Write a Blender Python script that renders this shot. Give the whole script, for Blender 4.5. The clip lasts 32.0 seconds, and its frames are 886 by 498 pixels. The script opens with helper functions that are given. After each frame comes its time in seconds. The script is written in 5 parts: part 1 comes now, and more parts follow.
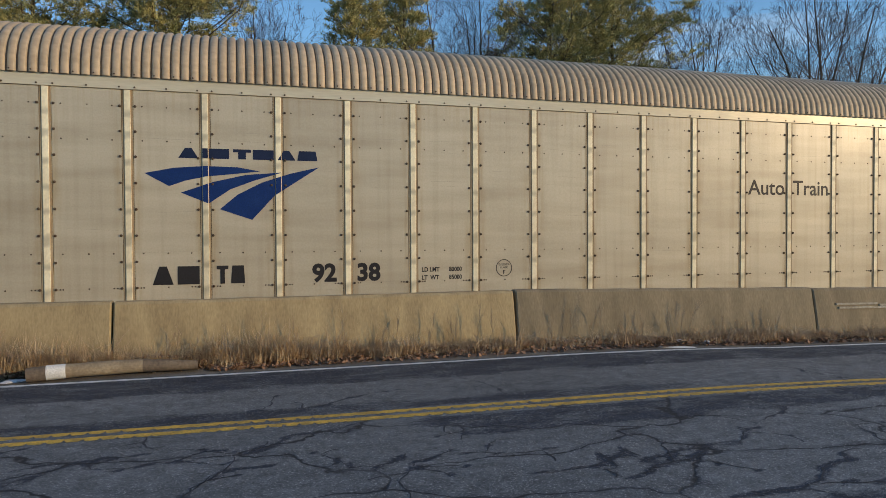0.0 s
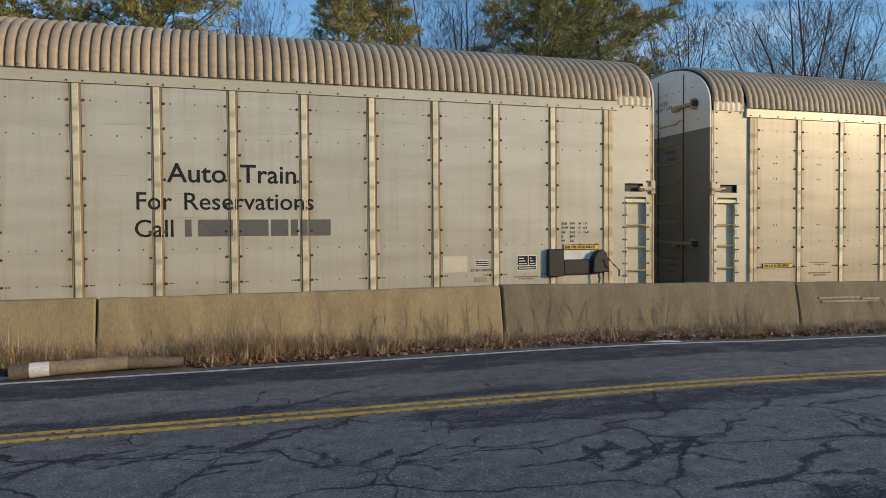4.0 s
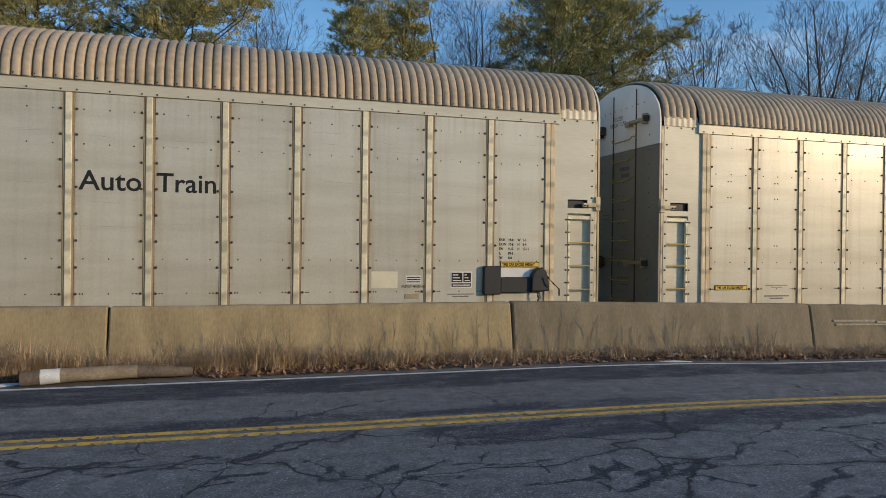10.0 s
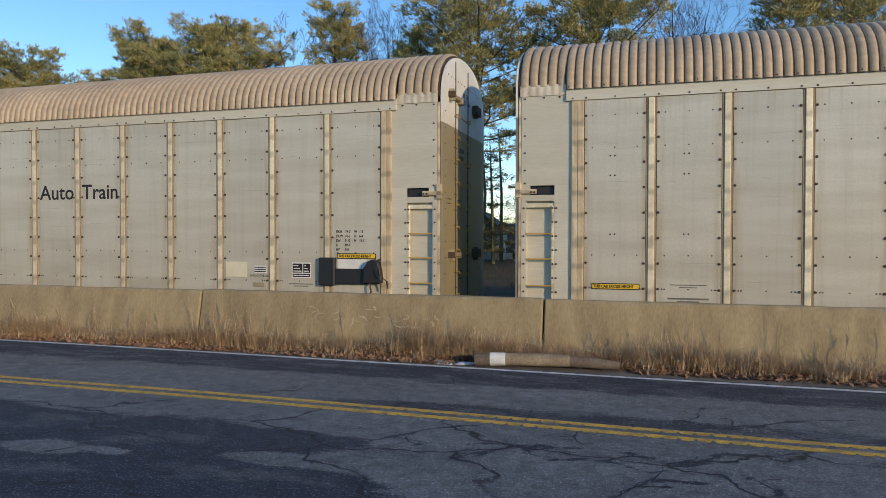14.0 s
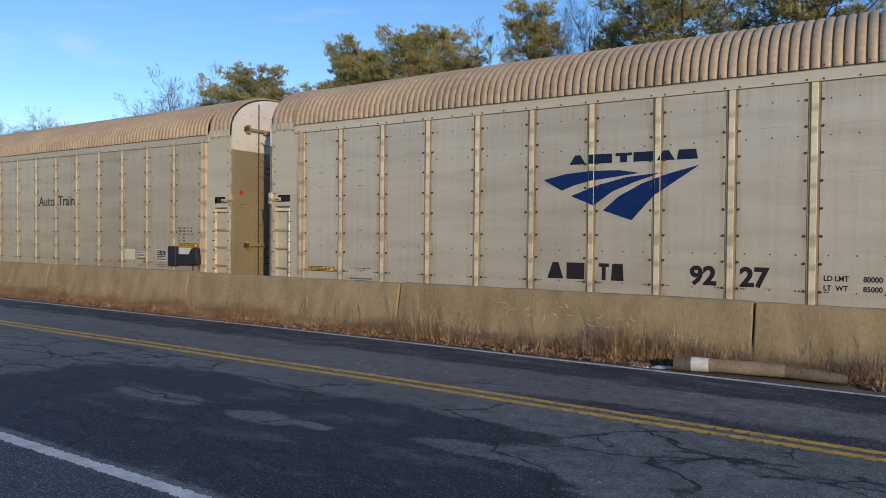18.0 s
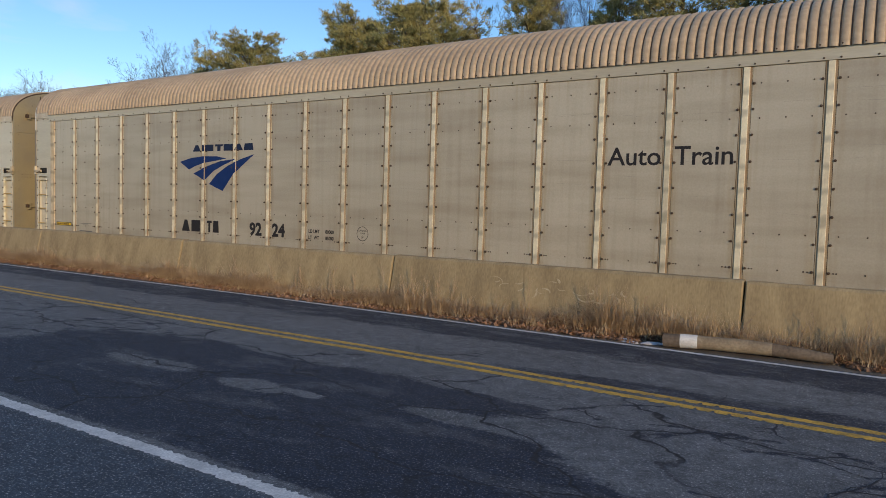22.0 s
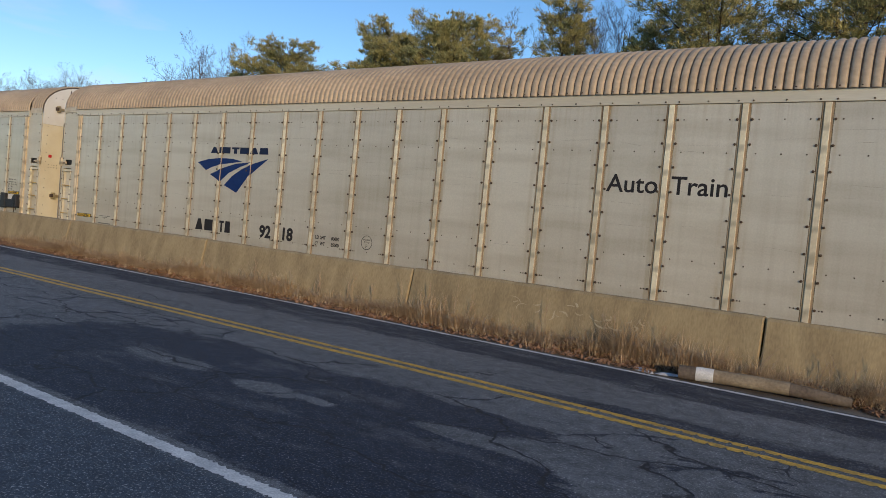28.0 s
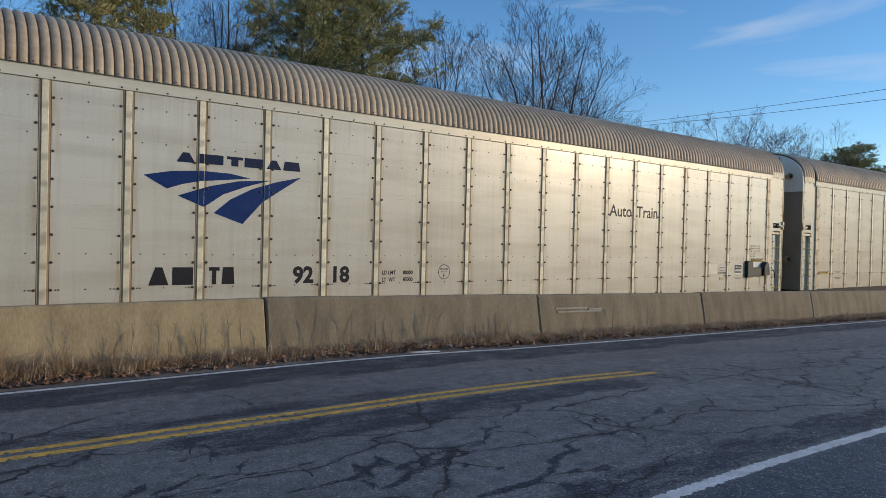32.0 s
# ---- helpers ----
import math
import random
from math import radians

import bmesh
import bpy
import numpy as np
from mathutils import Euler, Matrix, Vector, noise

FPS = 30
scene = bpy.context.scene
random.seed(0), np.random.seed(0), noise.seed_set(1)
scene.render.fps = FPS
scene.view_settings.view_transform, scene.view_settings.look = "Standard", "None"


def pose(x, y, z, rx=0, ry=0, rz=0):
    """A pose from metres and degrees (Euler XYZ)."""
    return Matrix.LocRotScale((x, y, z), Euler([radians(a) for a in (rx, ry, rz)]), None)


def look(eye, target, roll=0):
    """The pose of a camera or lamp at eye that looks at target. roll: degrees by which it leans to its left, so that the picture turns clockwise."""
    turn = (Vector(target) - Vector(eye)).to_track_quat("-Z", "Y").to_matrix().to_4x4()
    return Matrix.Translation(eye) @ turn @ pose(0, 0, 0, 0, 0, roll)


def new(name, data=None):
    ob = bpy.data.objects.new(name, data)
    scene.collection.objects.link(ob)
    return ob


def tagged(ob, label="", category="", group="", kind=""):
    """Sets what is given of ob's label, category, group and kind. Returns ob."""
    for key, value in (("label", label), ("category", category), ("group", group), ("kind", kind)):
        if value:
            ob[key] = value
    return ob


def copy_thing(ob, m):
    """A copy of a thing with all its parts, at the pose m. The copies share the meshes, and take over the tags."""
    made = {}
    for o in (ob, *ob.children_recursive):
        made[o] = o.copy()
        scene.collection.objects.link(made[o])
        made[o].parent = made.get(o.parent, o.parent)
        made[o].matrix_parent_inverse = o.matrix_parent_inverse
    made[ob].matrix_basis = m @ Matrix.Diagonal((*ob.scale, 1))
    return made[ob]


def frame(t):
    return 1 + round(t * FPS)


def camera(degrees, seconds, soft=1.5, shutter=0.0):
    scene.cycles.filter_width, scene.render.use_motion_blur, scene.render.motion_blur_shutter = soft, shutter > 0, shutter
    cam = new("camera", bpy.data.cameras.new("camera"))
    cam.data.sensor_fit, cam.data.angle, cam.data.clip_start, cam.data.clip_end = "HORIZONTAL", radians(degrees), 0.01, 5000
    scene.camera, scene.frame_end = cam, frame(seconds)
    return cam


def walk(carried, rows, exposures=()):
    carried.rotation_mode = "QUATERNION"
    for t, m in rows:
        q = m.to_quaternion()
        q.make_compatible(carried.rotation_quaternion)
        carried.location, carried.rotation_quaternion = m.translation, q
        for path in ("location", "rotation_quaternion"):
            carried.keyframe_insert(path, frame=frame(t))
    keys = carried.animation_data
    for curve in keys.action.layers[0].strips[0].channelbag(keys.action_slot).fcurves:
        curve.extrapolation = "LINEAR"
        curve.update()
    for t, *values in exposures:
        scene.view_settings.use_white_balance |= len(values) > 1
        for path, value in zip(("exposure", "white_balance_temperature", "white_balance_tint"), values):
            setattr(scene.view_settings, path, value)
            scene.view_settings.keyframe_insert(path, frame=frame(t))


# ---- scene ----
# One fixed viewpoint beside the road, held in the hand: seconds, place, yaw, pitch, roll.
PATH = [
    (0, 0.082, -0.085, 1.670, -16.34, -1.16, 0.25),
    (0.5, 0.083, -0.085, 1.664, -16.43, -1.00, 1.02),
    (1, 0.086, -0.084, 1.661, -16.82, -1.03, 0.80),
    (1.5, 0.086, -0.082, 1.662, -17.20, -1.07, 0.67),
    (2, 0.088, -0.094, 1.662, -17.30, -1.33, 0.92),
    (2.5, 0.084, -0.094, 1.661, -17.56, -1.67, 1.07),
    (3, 0.097, -0.098, 1.656, -17.61, -1.74, 0.91),
    (3.5, 0.100, -0.089, 1.661, -17.24, -1.60, 0.59),
    (4, 0.088, -0.089, 1.660, -17.39, -1.48, 0.40),
    (4.5, 0.090, -0.085, 1.663, -17.62, -1.51, 0.24),
    (6.5, 0.082, -0.088, 1.671, -18.11, -0.36, -2.13),
    (7, 0.100, -0.087, 1.664, -17.62, 0.05, -0.26),
    (7.5, 0.093, -0.104, 1.663, -17.91, 0.56, -0.46),
    (8, 0.093, -0.118, 1.672, -17.98, 0.61, -1.11),
    (8.5, 0.087, -0.107, 1.663, -17.41, 0.44, -0.55),
    (9, 0.099, -0.092, 1.660, -16.69, 0.12, -0.31),
    (9.5, 0.097, -0.087, 1.655, -16.47, 0.02, -0.24),
    (10, 0.095, -0.093, 1.659, -16.43, -0.24, -0.66),
    (10.5, 0.099, -0.098, 1.657, -16.25, -0.28, -0.41),
    (11, 0.099, -0.092, 1.655, -16.26, -0.29, -0.63),
    (11.5, 0.102, -0.099, 1.652, -16.22, -0.35, -0.78),
    (12, 0.101, -0.088, 1.652, -16.21, -0.43, -1.17),
    (12.5, 0.087, -0.104, 1.654, -15.92, -1.02, -0.85),
    (13, -0.053, -0.066, 1.663, -8.69, -1.43, 1.70),
    (13.3, -0.060, 0.025, 1.663, 0.76, -0.79, -0.17),
    (13.5, -0.078, 0.031, 1.678, 7.55, -1.40, -1.63),
    (13.7, -0.014, -0.001, 1.671, 11.89, -1.47, 0.27),
    (14, -0.061, 0.014, 1.699, 16.73, -1.03, -0.08),
    (14.5, -0.035, 0.065, 1.648, 21.16, -1.46, -1.19),
    (15, -0.081, 0.099, 1.598, 26.58, -2.70, 0.84),
    (15.5, -0.083, 0.126, 1.604, 28.82, -3.30, 1.17),
    (17.5, -0.090, 0.111, 1.618, 32.57, -0.63, -0.67),
    (18, -0.093, 0.114, 1.620, 32.57, -1.00, -0.53),
    (18.5, -0.083, 0.116, 1.617, 32.51, -1.24, -0.58),
    (19, -0.079, 0.113, 1.623, 32.44, -1.63, -0.88),
    (19.5, -0.078, 0.103, 1.624, 32.37, -2.17, -1.70),
    (20, -0.072, 0.109, 1.622, 32.29, -2.93, -1.61),
    (20.5, -0.073, 0.100, 1.622, 32.15, -3.03, -1.77),
    (21, -0.079, 0.096, 1.619, 32.13, -2.96, -1.79),
    (21.5, -0.072, 0.097, 1.623, 32.14, -3.00, -1.75),
    (22, -0.077, 0.109, 1.610, 32.15, -3.16, -1.70),
    (22.5, -0.086, 0.103, 1.612, 32.14, -3.46, -1.77),
    (23, -0.090, 0.099, 1.608, 32.23, -3.51, -1.76),
    (23.5, -0.084, 0.096, 1.614, 32.28, -3.65, -1.61),
    (24, -0.079, 0.098, 1.616, 32.21, -3.86, -1.55),
    (24.5, -0.091, 0.116, 1.604, 32.40, -4.01, -1.65),
    (25, -0.091, 0.125, 1.597, 33.02, -4.08, -1.56),
    (25.5, -0.099, 0.124, 1.595, 33.80, -4.38, -1.44),
    (26, -0.094, 0.122, 1.598, 34.52, -4.74, -1.42),
    (26.5, -0.098, 0.129, 1.606, 34.77, -4.59, -0.94),
    (28.5, -0.060, 0.061, 1.639, 32.92, -1.42, -6.99),
    (29, -0.069, 0.054, 1.655, 31.11, -1.20, -7.39),
    (29.5, -0.079, 0.057, 1.663, 30.23, -1.28, -7.34),
    (30, -0.020, 0.006, 1.663, 28.14, -1.06, -8.64),
    (30.3, 0.042, -0.029, 1.690, 19.46, -0.13, -9.38),
    (30.5, 0.053, -0.025, 1.696, 7.81, 3.42, -8.13),
    (30.7, 0.047, -0.073, 1.692, 0.49, 4.93, -6.47),
    (31, 0.064, -0.049, 1.664, -11.22, 5.13, 0.48),
    (31.2, 0.011, -0.045, 1.676, -17.89, 3.68, 1.14),
    (31.5, -0.019, 0.034, 1.708, -24.38, 0.57, 2.96),
    (31.7, -0.007, 0.015, 1.714, -28.94, -0.41, 1.23),
    (32, 0.009, 0.037, 1.728, -37.11, -0.70, -1.35),
]
cam = camera(65.1, 32.0, soft=0.8)
walk(cam, [(t, pose(x, y, z, 90 + p, r, a)) for t, x, y, z, a, p, r in PATH],
     exposures=[(0, 0.45, 7450, 7), (4.5, 0.43, 7450, 7), (8, 0.38, 7250, 7), (12, 0.38, 7050, 7), (14, 0.48, 6850, 8), (16, 0.37, 6900, 10), (18, 0.28, 6750, 11), (20, 0.30, 7000, 11), (26.5, 0.26, 7100, 11), (28.5, 0.19, 6900, 10), (29.5, 0.15, 6850, 10), (30.2, 0.16, 6750, 9), (31, 0.34, 6400, 7), (32, 0.23, 6400, 7)])

# ---- light: low warm sun behind the viewer's right shoulder, clear sky ----
SUN_AZ, SUN_EL = 52.0, 12.0     # degrees from the facing direction behind, towards the right; height
sun_dir = Vector((math.sin(radians(SUN_AZ)) * math.cos(radians(SUN_EL)), -math.cos(radians(SUN_AZ)) * math.cos(radians(SUN_EL)), math.sin(radians(SUN_EL))))
world = bpy.data.worlds.new("sky")
scene.world = world
world.use_nodes = True
wn, wl = world.node_tree.nodes, world.node_tree.links
sky = wn.new("ShaderNodeTexSky")
sky.sky_type, sky.sun_disc = "NISHITA", False
sky.sun_elevation, sky.sun_rotation = radians(SUN_EL), math.atan2(sun_dir.x, sun_dir.y)
sky.air_density, sky.dust_density, sky.ozone_density = 1.0, 0.0, 1.7
sky.altitude = 900.0
tone = wn.new("ShaderNodeHueSaturation")
tone.inputs["Saturation"].default_value = 1.15
tint = wn.new("ShaderNodeMix")
tint.data_type, tint.blend_type = "RGBA", "MULTIPLY"
tint.inputs["Factor"].default_value, tint.inputs["B"].default_value = 1.0, (0.92, 0.985, 1.12, 1)
wl.new(sky.outputs["Color"], tint.inputs["A"])
wl.new(tint.outputs["Result"], tone.inputs["Color"])
# thin high cloud in long wisps
where, lay, wisp, thin, mixed = (wn.new(k) for k in ("ShaderNodeTexCoord", "ShaderNodeMapping", "ShaderNodeTexNoise", "ShaderNodeMapRange", "ShaderNodeMix"))
lay.inputs["Scale"].default_value, lay.inputs["Location"].default_value = (1.6, 1.6, 9.0), (0.35, 0.1, 0.4)
wisp.inputs["Scale"].default_value, wisp.inputs["Detail"].default_value, wisp.inputs["Distortion"].default_value = 1.7, 7.0, 0.6
thin.inputs["From Min"].default_value, thin.inputs["From Max"].default_value, thin.inputs["To Max"].default_value = 0.57, 0.82, 0.55
mixed.data_type = "RGBA"
mixed.inputs["B"].default_value = (4.2, 4.3, 4.6, 1)
wl.new(where.outputs["Generated"], lay.inputs["Vector"])
wl.new(lay.outputs["Vector"], wisp.inputs["Vector"])
wl.new(wisp.outputs["Fac"], thin.inputs["Value"])
wl.new(thin.outputs["Result"], mixed.inputs["Factor"])
wl.new(tone.outputs["Color"], mixed.inputs["A"])
wl.new(mixed.outputs["Result"], wn["Background"].inputs["Color"])
wn["Background"].inputs["Strength"].default_value = 0.152
sun = new("sun", bpy.data.lights.new("sun", "SUN"))
sun.data.energy, sun.data.angle, sun.data.color = 2.1, radians(1.2), (1.0, 0.745, 0.48)
sun.matrix_world = look(sun_dir * 100, (0, 0, 0))

# ---- materials ----
def material(name, colour, rough=0.7, metal=0.0, second=None, scale=3.0, amount=0.5, grain=60.0, grain_amount=0.15, bump=0.1, stretch=(1, 1, 1), spec=0.5, per_piece=0.0, bands=0.0, sway=0.0):
    """A surface of two colours mixed by large noise, with fine grain, fine relief and, per object, a small change of tone."""
    m = bpy.data.materials.new(name)
    m.use_nodes = True
    n, l = m.node_tree.nodes, m.node_tree.links
    b = n["Principled BSDF"]
    b.inputs["Roughness"].default_value, b.inputs["Metallic"].default_value = rough, metal
    b.inputs["Specular IOR Level"].default_value = spec
    co, mp = n.new("ShaderNodeTexCoord"), n.new("ShaderNodeMapping")
    mp.inputs["Scale"].default_value = stretch
    l.new(co.outputs["Object"], mp.inputs["Vector"])
    big, fine = n.new("ShaderNodeTexNoise"), n.new("ShaderNodeTexNoise")
    for tex, s, d in ((big, scale, 6), (fine, grain, 3)):
        tex.inputs["Scale"].default_value, tex.inputs["Detail"].default_value = s, d
        l.new(mp.outputs["Vector"], tex.inputs["Vector"])
    ramp = n.new("ShaderNodeMapRange")
    ramp.inputs["From Min"].default_value, ramp.inputs["From Max"].default_value = 0.35, 0.65
    l.new(big.outputs["Fac"], ramp.inputs["Value"])
    mix = n.new("ShaderNodeMix")
    mix.data_type = "RGBA"
    mix.inputs["A"].default_value = (*colour, 1)
    mix.inputs["B"].default_value = (*(second or [c * 0.75 for c in colour]), 1)
    k = n.new("ShaderNodeMath")
    k.operation = "MULTIPLY"
    k.inputs[1].default_value = amount
    l.new(ramp.outputs["Result"], k.inputs[0])
    l.new(k.outputs[0], mix.inputs["Factor"])
    hsv = n.new("ShaderNodeHueSaturation")
    val = n.new("ShaderNodeMapRange")
    val.inputs["From Min"].default_value, val.inputs["From Max"].default_value = 0.3, 0.7
    val.inputs["To Min"].default_value, val.inputs["To Max"].default_value = 1 - grain_amount, 1 + grain_amount
    l.new(fine.outputs["Fac"], val.inputs["Value"])
    last = val.outputs["Result"]
    if per_piece:
        info, pr, mu = n.new("ShaderNodeObjectInfo"), n.new("ShaderNodeMapRange"), n.new("ShaderNodeMath")
        pr.inputs["To Min"].default_value, pr.inputs["To Max"].default_value = 1 - per_piece, 1 + per_piece
        l.new(info.outputs["Random"], pr.inputs["Value"])
        mu.operation = "MULTIPLY"
        l.new(pr.outputs["Result"], mu.inputs[0])
        l.new(last, mu.inputs[1])
        last = mu.outputs[0]
    if bands:
        wv, wr, wm = n.new("ShaderNodeTexWave"), n.new("ShaderNodeMapRange"), n.new("ShaderNodeMath")
        wv.bands_direction = "Z"
        for key, value in (("Scale", 0.777), ("Distortion", 2.5), ("Detail", 2.0), ("Detail Scale", 3.0)):
            wv.inputs[key].default_value = value
        l.new(co.outputs["Object"], wv.inputs["Vector"])
        wr.inputs["From Min"].default_value, wr.inputs["From Max"].default_value = 0.0, 0.35
        wr.inputs["To Min"].default_value = 1 - bands
        l.new(wv.outputs["Fac"], wr.inputs["Value"])
        wm.operation = "MULTIPLY"
        l.new(wr.outputs["Result"], wm.inputs[0])
        l.new(last, wm.inputs[1])
        last = wm.outputs[0]
    l.new(last, hsv.inputs["Value"])
    l.new(mix.outputs["Result"], hsv.inputs["Color"])
    l.new(hsv.outputs["Color"], b.inputs["Base Color"])
    bp = n.new("ShaderNodeBump")
    bp.inputs["Strength"].default_value, bp.inputs["Distance"].default_value = bump, 0.01
    l.new(fine.outputs["Fac"], bp.inputs["Height"])
    if sway:
        b2, soft = n.new("ShaderNodeBump"), n.new("ShaderNodeTexNoise")
        soft.inputs["Scale"].default_value, soft.inputs["Detail"].default_value = 1.6, 1.0
        l.new(co.outputs["Object"], soft.inputs["Vector"])
        b2.inputs["Strength"].default_value, b2.inputs["Distance"].default_value = 1.0, sway
        l.new(soft.outputs["Fac"], b2.inputs["Height"])
        l.new(b2.outputs["Normal"], bp.inputs["Normal"])
    l.new(bp.outputs["Normal"], b.inputs["Normal"])
    return m


def side_sheet(name, clean, grime, metal, rough, gloss):
    """Weathered painted sheet: long level bands of grime, upright runs, and rust that creeps in from the edges under the posts."""
    m = bpy.data.materials.new(name)
    m.use_nodes = True
    n, l = m.node_tree.nodes, m.node_tree.links
    b = n["Principled BSDF"]
    b.inputs["Metallic"].default_value = metal
    b.inputs["Coat Weight"].default_value, b.inputs["Coat Roughness"].default_value = gloss, 0.24
    b.inputs["Specular IOR Level"].default_value = 0.3

    def put(s, socket):
        if isinstance(s, (int, float)):
            socket.default_value = s
        else:
            l.new(s, socket)

    def sums(op, x, y):
        k = n.new("ShaderNodeMath")
        k.operation = op
        put(x, k.inputs[0])
        put(y, k.inputs[1])
        return k.outputs[0]

    def span(src, a, c, lo=0.0, hi=1.0):
        k = n.new("ShaderNodeMapRange")
        for key, value in (("From Min", a), ("From Max", c), ("To Min", lo), ("To Max", hi)):
            k.inputs[key].default_value = value
        l.new(src, k.inputs["Value"])
        return k.outputs["Result"]

    def blend(fac, x, y):
        k = n.new("ShaderNodeMix")
        k.data_type = "RGBA"
        put(fac, k.inputs["Factor"])
        for key, c in (("A", x), ("B", y)):
            if isinstance(c, tuple):
                k.inputs[key].default_value = (*c, 1)
            else:
                l.new(c, k.inputs[key])
        return k.outputs["Result"]

    co, info, shift = n.new("ShaderNodeTexCoord").outputs["Object"], n.new("ShaderNodeObjectInfo").outputs["Random"], n.new("ShaderNodeVectorMath")
    shift.operation = "ADD"
    vec = n.new("ShaderNodeCombineXYZ")
    for k, a in enumerate((37.0, 11.0, 23.0)):
        l.new(sums("MULTIPLY", info, a), vec.inputs[k])
    l.new(co, shift.inputs[0])
    l.new(vec.outputs[0], shift.inputs[1])
    place = shift.outputs[0]

    def cloud(stretch, scale, detail):
        mp, t = n.new("ShaderNodeMapping"), n.new("ShaderNodeTexNoise")
        mp.inputs["Scale"].default_value = stretch
        t.inputs["Scale"].default_value, t.inputs["Detail"].default_value = scale, detail
        l.new(place, mp.inputs["Vector"])
        l.new(mp.outputs["Vector"], t.inputs["Vector"])
        return t.outputs["Fac"]

    axes = n.new("ShaderNodeSeparateXYZ")
    l.new(co, axes.inputs[0])
    edge = span(sums("ABSOLUTE", axes.outputs["X"], 0.0), 0.33, 0.48)
    runs, level, soft = cloud((9, 1, 0.35), 1.0, 5), cloud((0.3, 1, 2.4), 1.2, 4), cloud((1, 1, 0.8), 1.3, 3)
    dirt = sums("ADD", span(level, 0.40, 0.68, 0.0, 0.60), span(runs, 0.50, 0.74, 0.0, 0.30))
    col = blend(dirt, clean, grime)
    rust = sums("MULTIPLY", edge, span(cloud((11, 1, 0.8), 1.0, 5), 0.40, 0.66, 0.0, 0.60))
    drip = sums("MULTIPLY", span(axes.outputs["Z"], 3.35, 3.94), span(cloud((16, 1, 0.3), 1.0, 4), 0.52, 0.70, 0.0, 0.3))
    col = blend(sums("MAXIMUM", rust, drip), col, (0.34, 0.25, 0.13))
    hsv = n.new("ShaderNodeHueSaturation")
    l.new(sums("MULTIPLY", span(info, 0.0, 1.0, 0.93, 1.06), span(cloud((1, 1, 1), 40.0, 3), 0.3, 0.7, 0.95, 1.05)), hsv.inputs["Value"])
    l.new(col, hsv.inputs["Color"])
    l.new(hsv.outputs["Color"], b.inputs["Base Color"])
    l.new(sums("ADD", span(soft, 0.3, 0.7, rough - 0.015, rough + 0.03), sums("MULTIPLY", rust, 0.3)), b.inputs["Roughness"])
    b1, b2 = n.new("ShaderNodeBump"), n.new("ShaderNodeBump")
    b1.inputs["Strength"].default_value, b1.inputs["Distance"].default_value = 1.0, 0.006
    b2.inputs["Strength"].default_value, b2.inputs["Distance"].default_value = 0.04, 0.01
    wave = cloud((1, 1, 1), 1.6, 1)
    l.new(wave, b1.inputs["Height"])
    l.new(cloud((1, 1, 1), 25.0, 3), b2.inputs["Height"])
    l.new(b1.outputs["Normal"], b2.inputs["Normal"])
    l.new(b2.outputs["Normal"], b.inputs["Normal"])
    return m


M_SIDE = side_sheet("weathered_silver_sheet", (0.575, 0.54, 0.44), (0.425, 0.38, 0.285), 0.08, 0.44, 1.0)
M_SIDE2 = side_sheet("dirtier_silver_sheet", (0.495, 0.445, 0.34), (0.345, 0.29, 0.205), 0.08, 0.48, 0.5)
M_PANEL = material("dirty_silver_sheet", (0.62, 0.58, 0.465), 0.36, 0.06, (0.48, 0.43, 0.32), 1.0, 0.6, 25, 0.05, 0.03, (0.2, 1, 1.7), per_piece=0.06, sway=0.010, spec=0.5)
M_PANEL2 = material("dirtier_plain_sheet", (0.56, 0.52, 0.405), 0.36, 0.06, (0.42, 0.37, 0.27), 1.0, 0.65, 25, 0.06, 0.03, (0.2, 1, 1.7), per_piece=0.06, sway=0.010, spec=0.45)
M_POST = material("dirty_silver_post", (0.86, 0.795, 0.585), 0.5, 0.05, (0.56, 0.47, 0.31), 2.2, 0.7, 30, 0.08, 0.05, (1, 1, 0.6), per_piece=0.14, bands=0.32)
M_ENDPOST = material("rust_streaked_end_post", (0.76, 0.64, 0.43), 0.55, 0.05, (0.45, 0.32, 0.185), 3.0, 0.75, 30, 0.1, 0.05, (3, 1, 0.5), per_piece=0.1, bands=0.35)
M_STRIP = material("dirty_silver_strip", (0.66, 0.60, 0.47), 0.55, 0.1, (0.46, 0.38, 0.27), 3, 0.7, 30, 0.08, 0.05, per_piece=0.1)
M_SCRATCH = material("scratched_dirty_sheet", (0.34, 0.31, 0.25), 0.5, 0.2)
M_SMEAR = material("faded_paint_smear", (0.44, 0.41, 0.34), 0.9, 0.0, (0.28, 0.25, 0.19), 14, 0.9)
M_HOUSE = material("white_house_siding", (0.74, 0.72, 0.66), 0.8, 0.0, (0.60, 0.57, 0.50), 2, 0.5)
M_SHINGLE = material("grey_brown_shingle", (0.15, 0.13, 0.11), 0.9)
M_FLANGE = material("rust_stained_flange", (0.30, 0.21, 0.12), 0.7, 0.1, (0.43, 0.34, 0.215), 4, 0.9)
M_ROOF = material("weathered_roof_sheet", (0.54, 0.42, 0.285), 0.6, 0.12, (0.38, 0.295, 0.20), 1.0, 0.8, 12, 0.12, 0.1, (0.6, 1, 1))
M_GROOVE = material("dark_roof_groove", (0.15, 0.10, 0.065), 0.8, 0.0, (0.22, 0.15, 0.09), 3, 0.8)
M_GAP = material("rusty_dark_gap", (0.10, 0.065, 0.035), 0.8, 0.2)
M_RUSTY_Y = material("rusty_yellow_grab_iron", (0.58, 0.40, 0.09), 0.6, 0.1, (0.20, 0.13, 0.06), 6, 0.6)
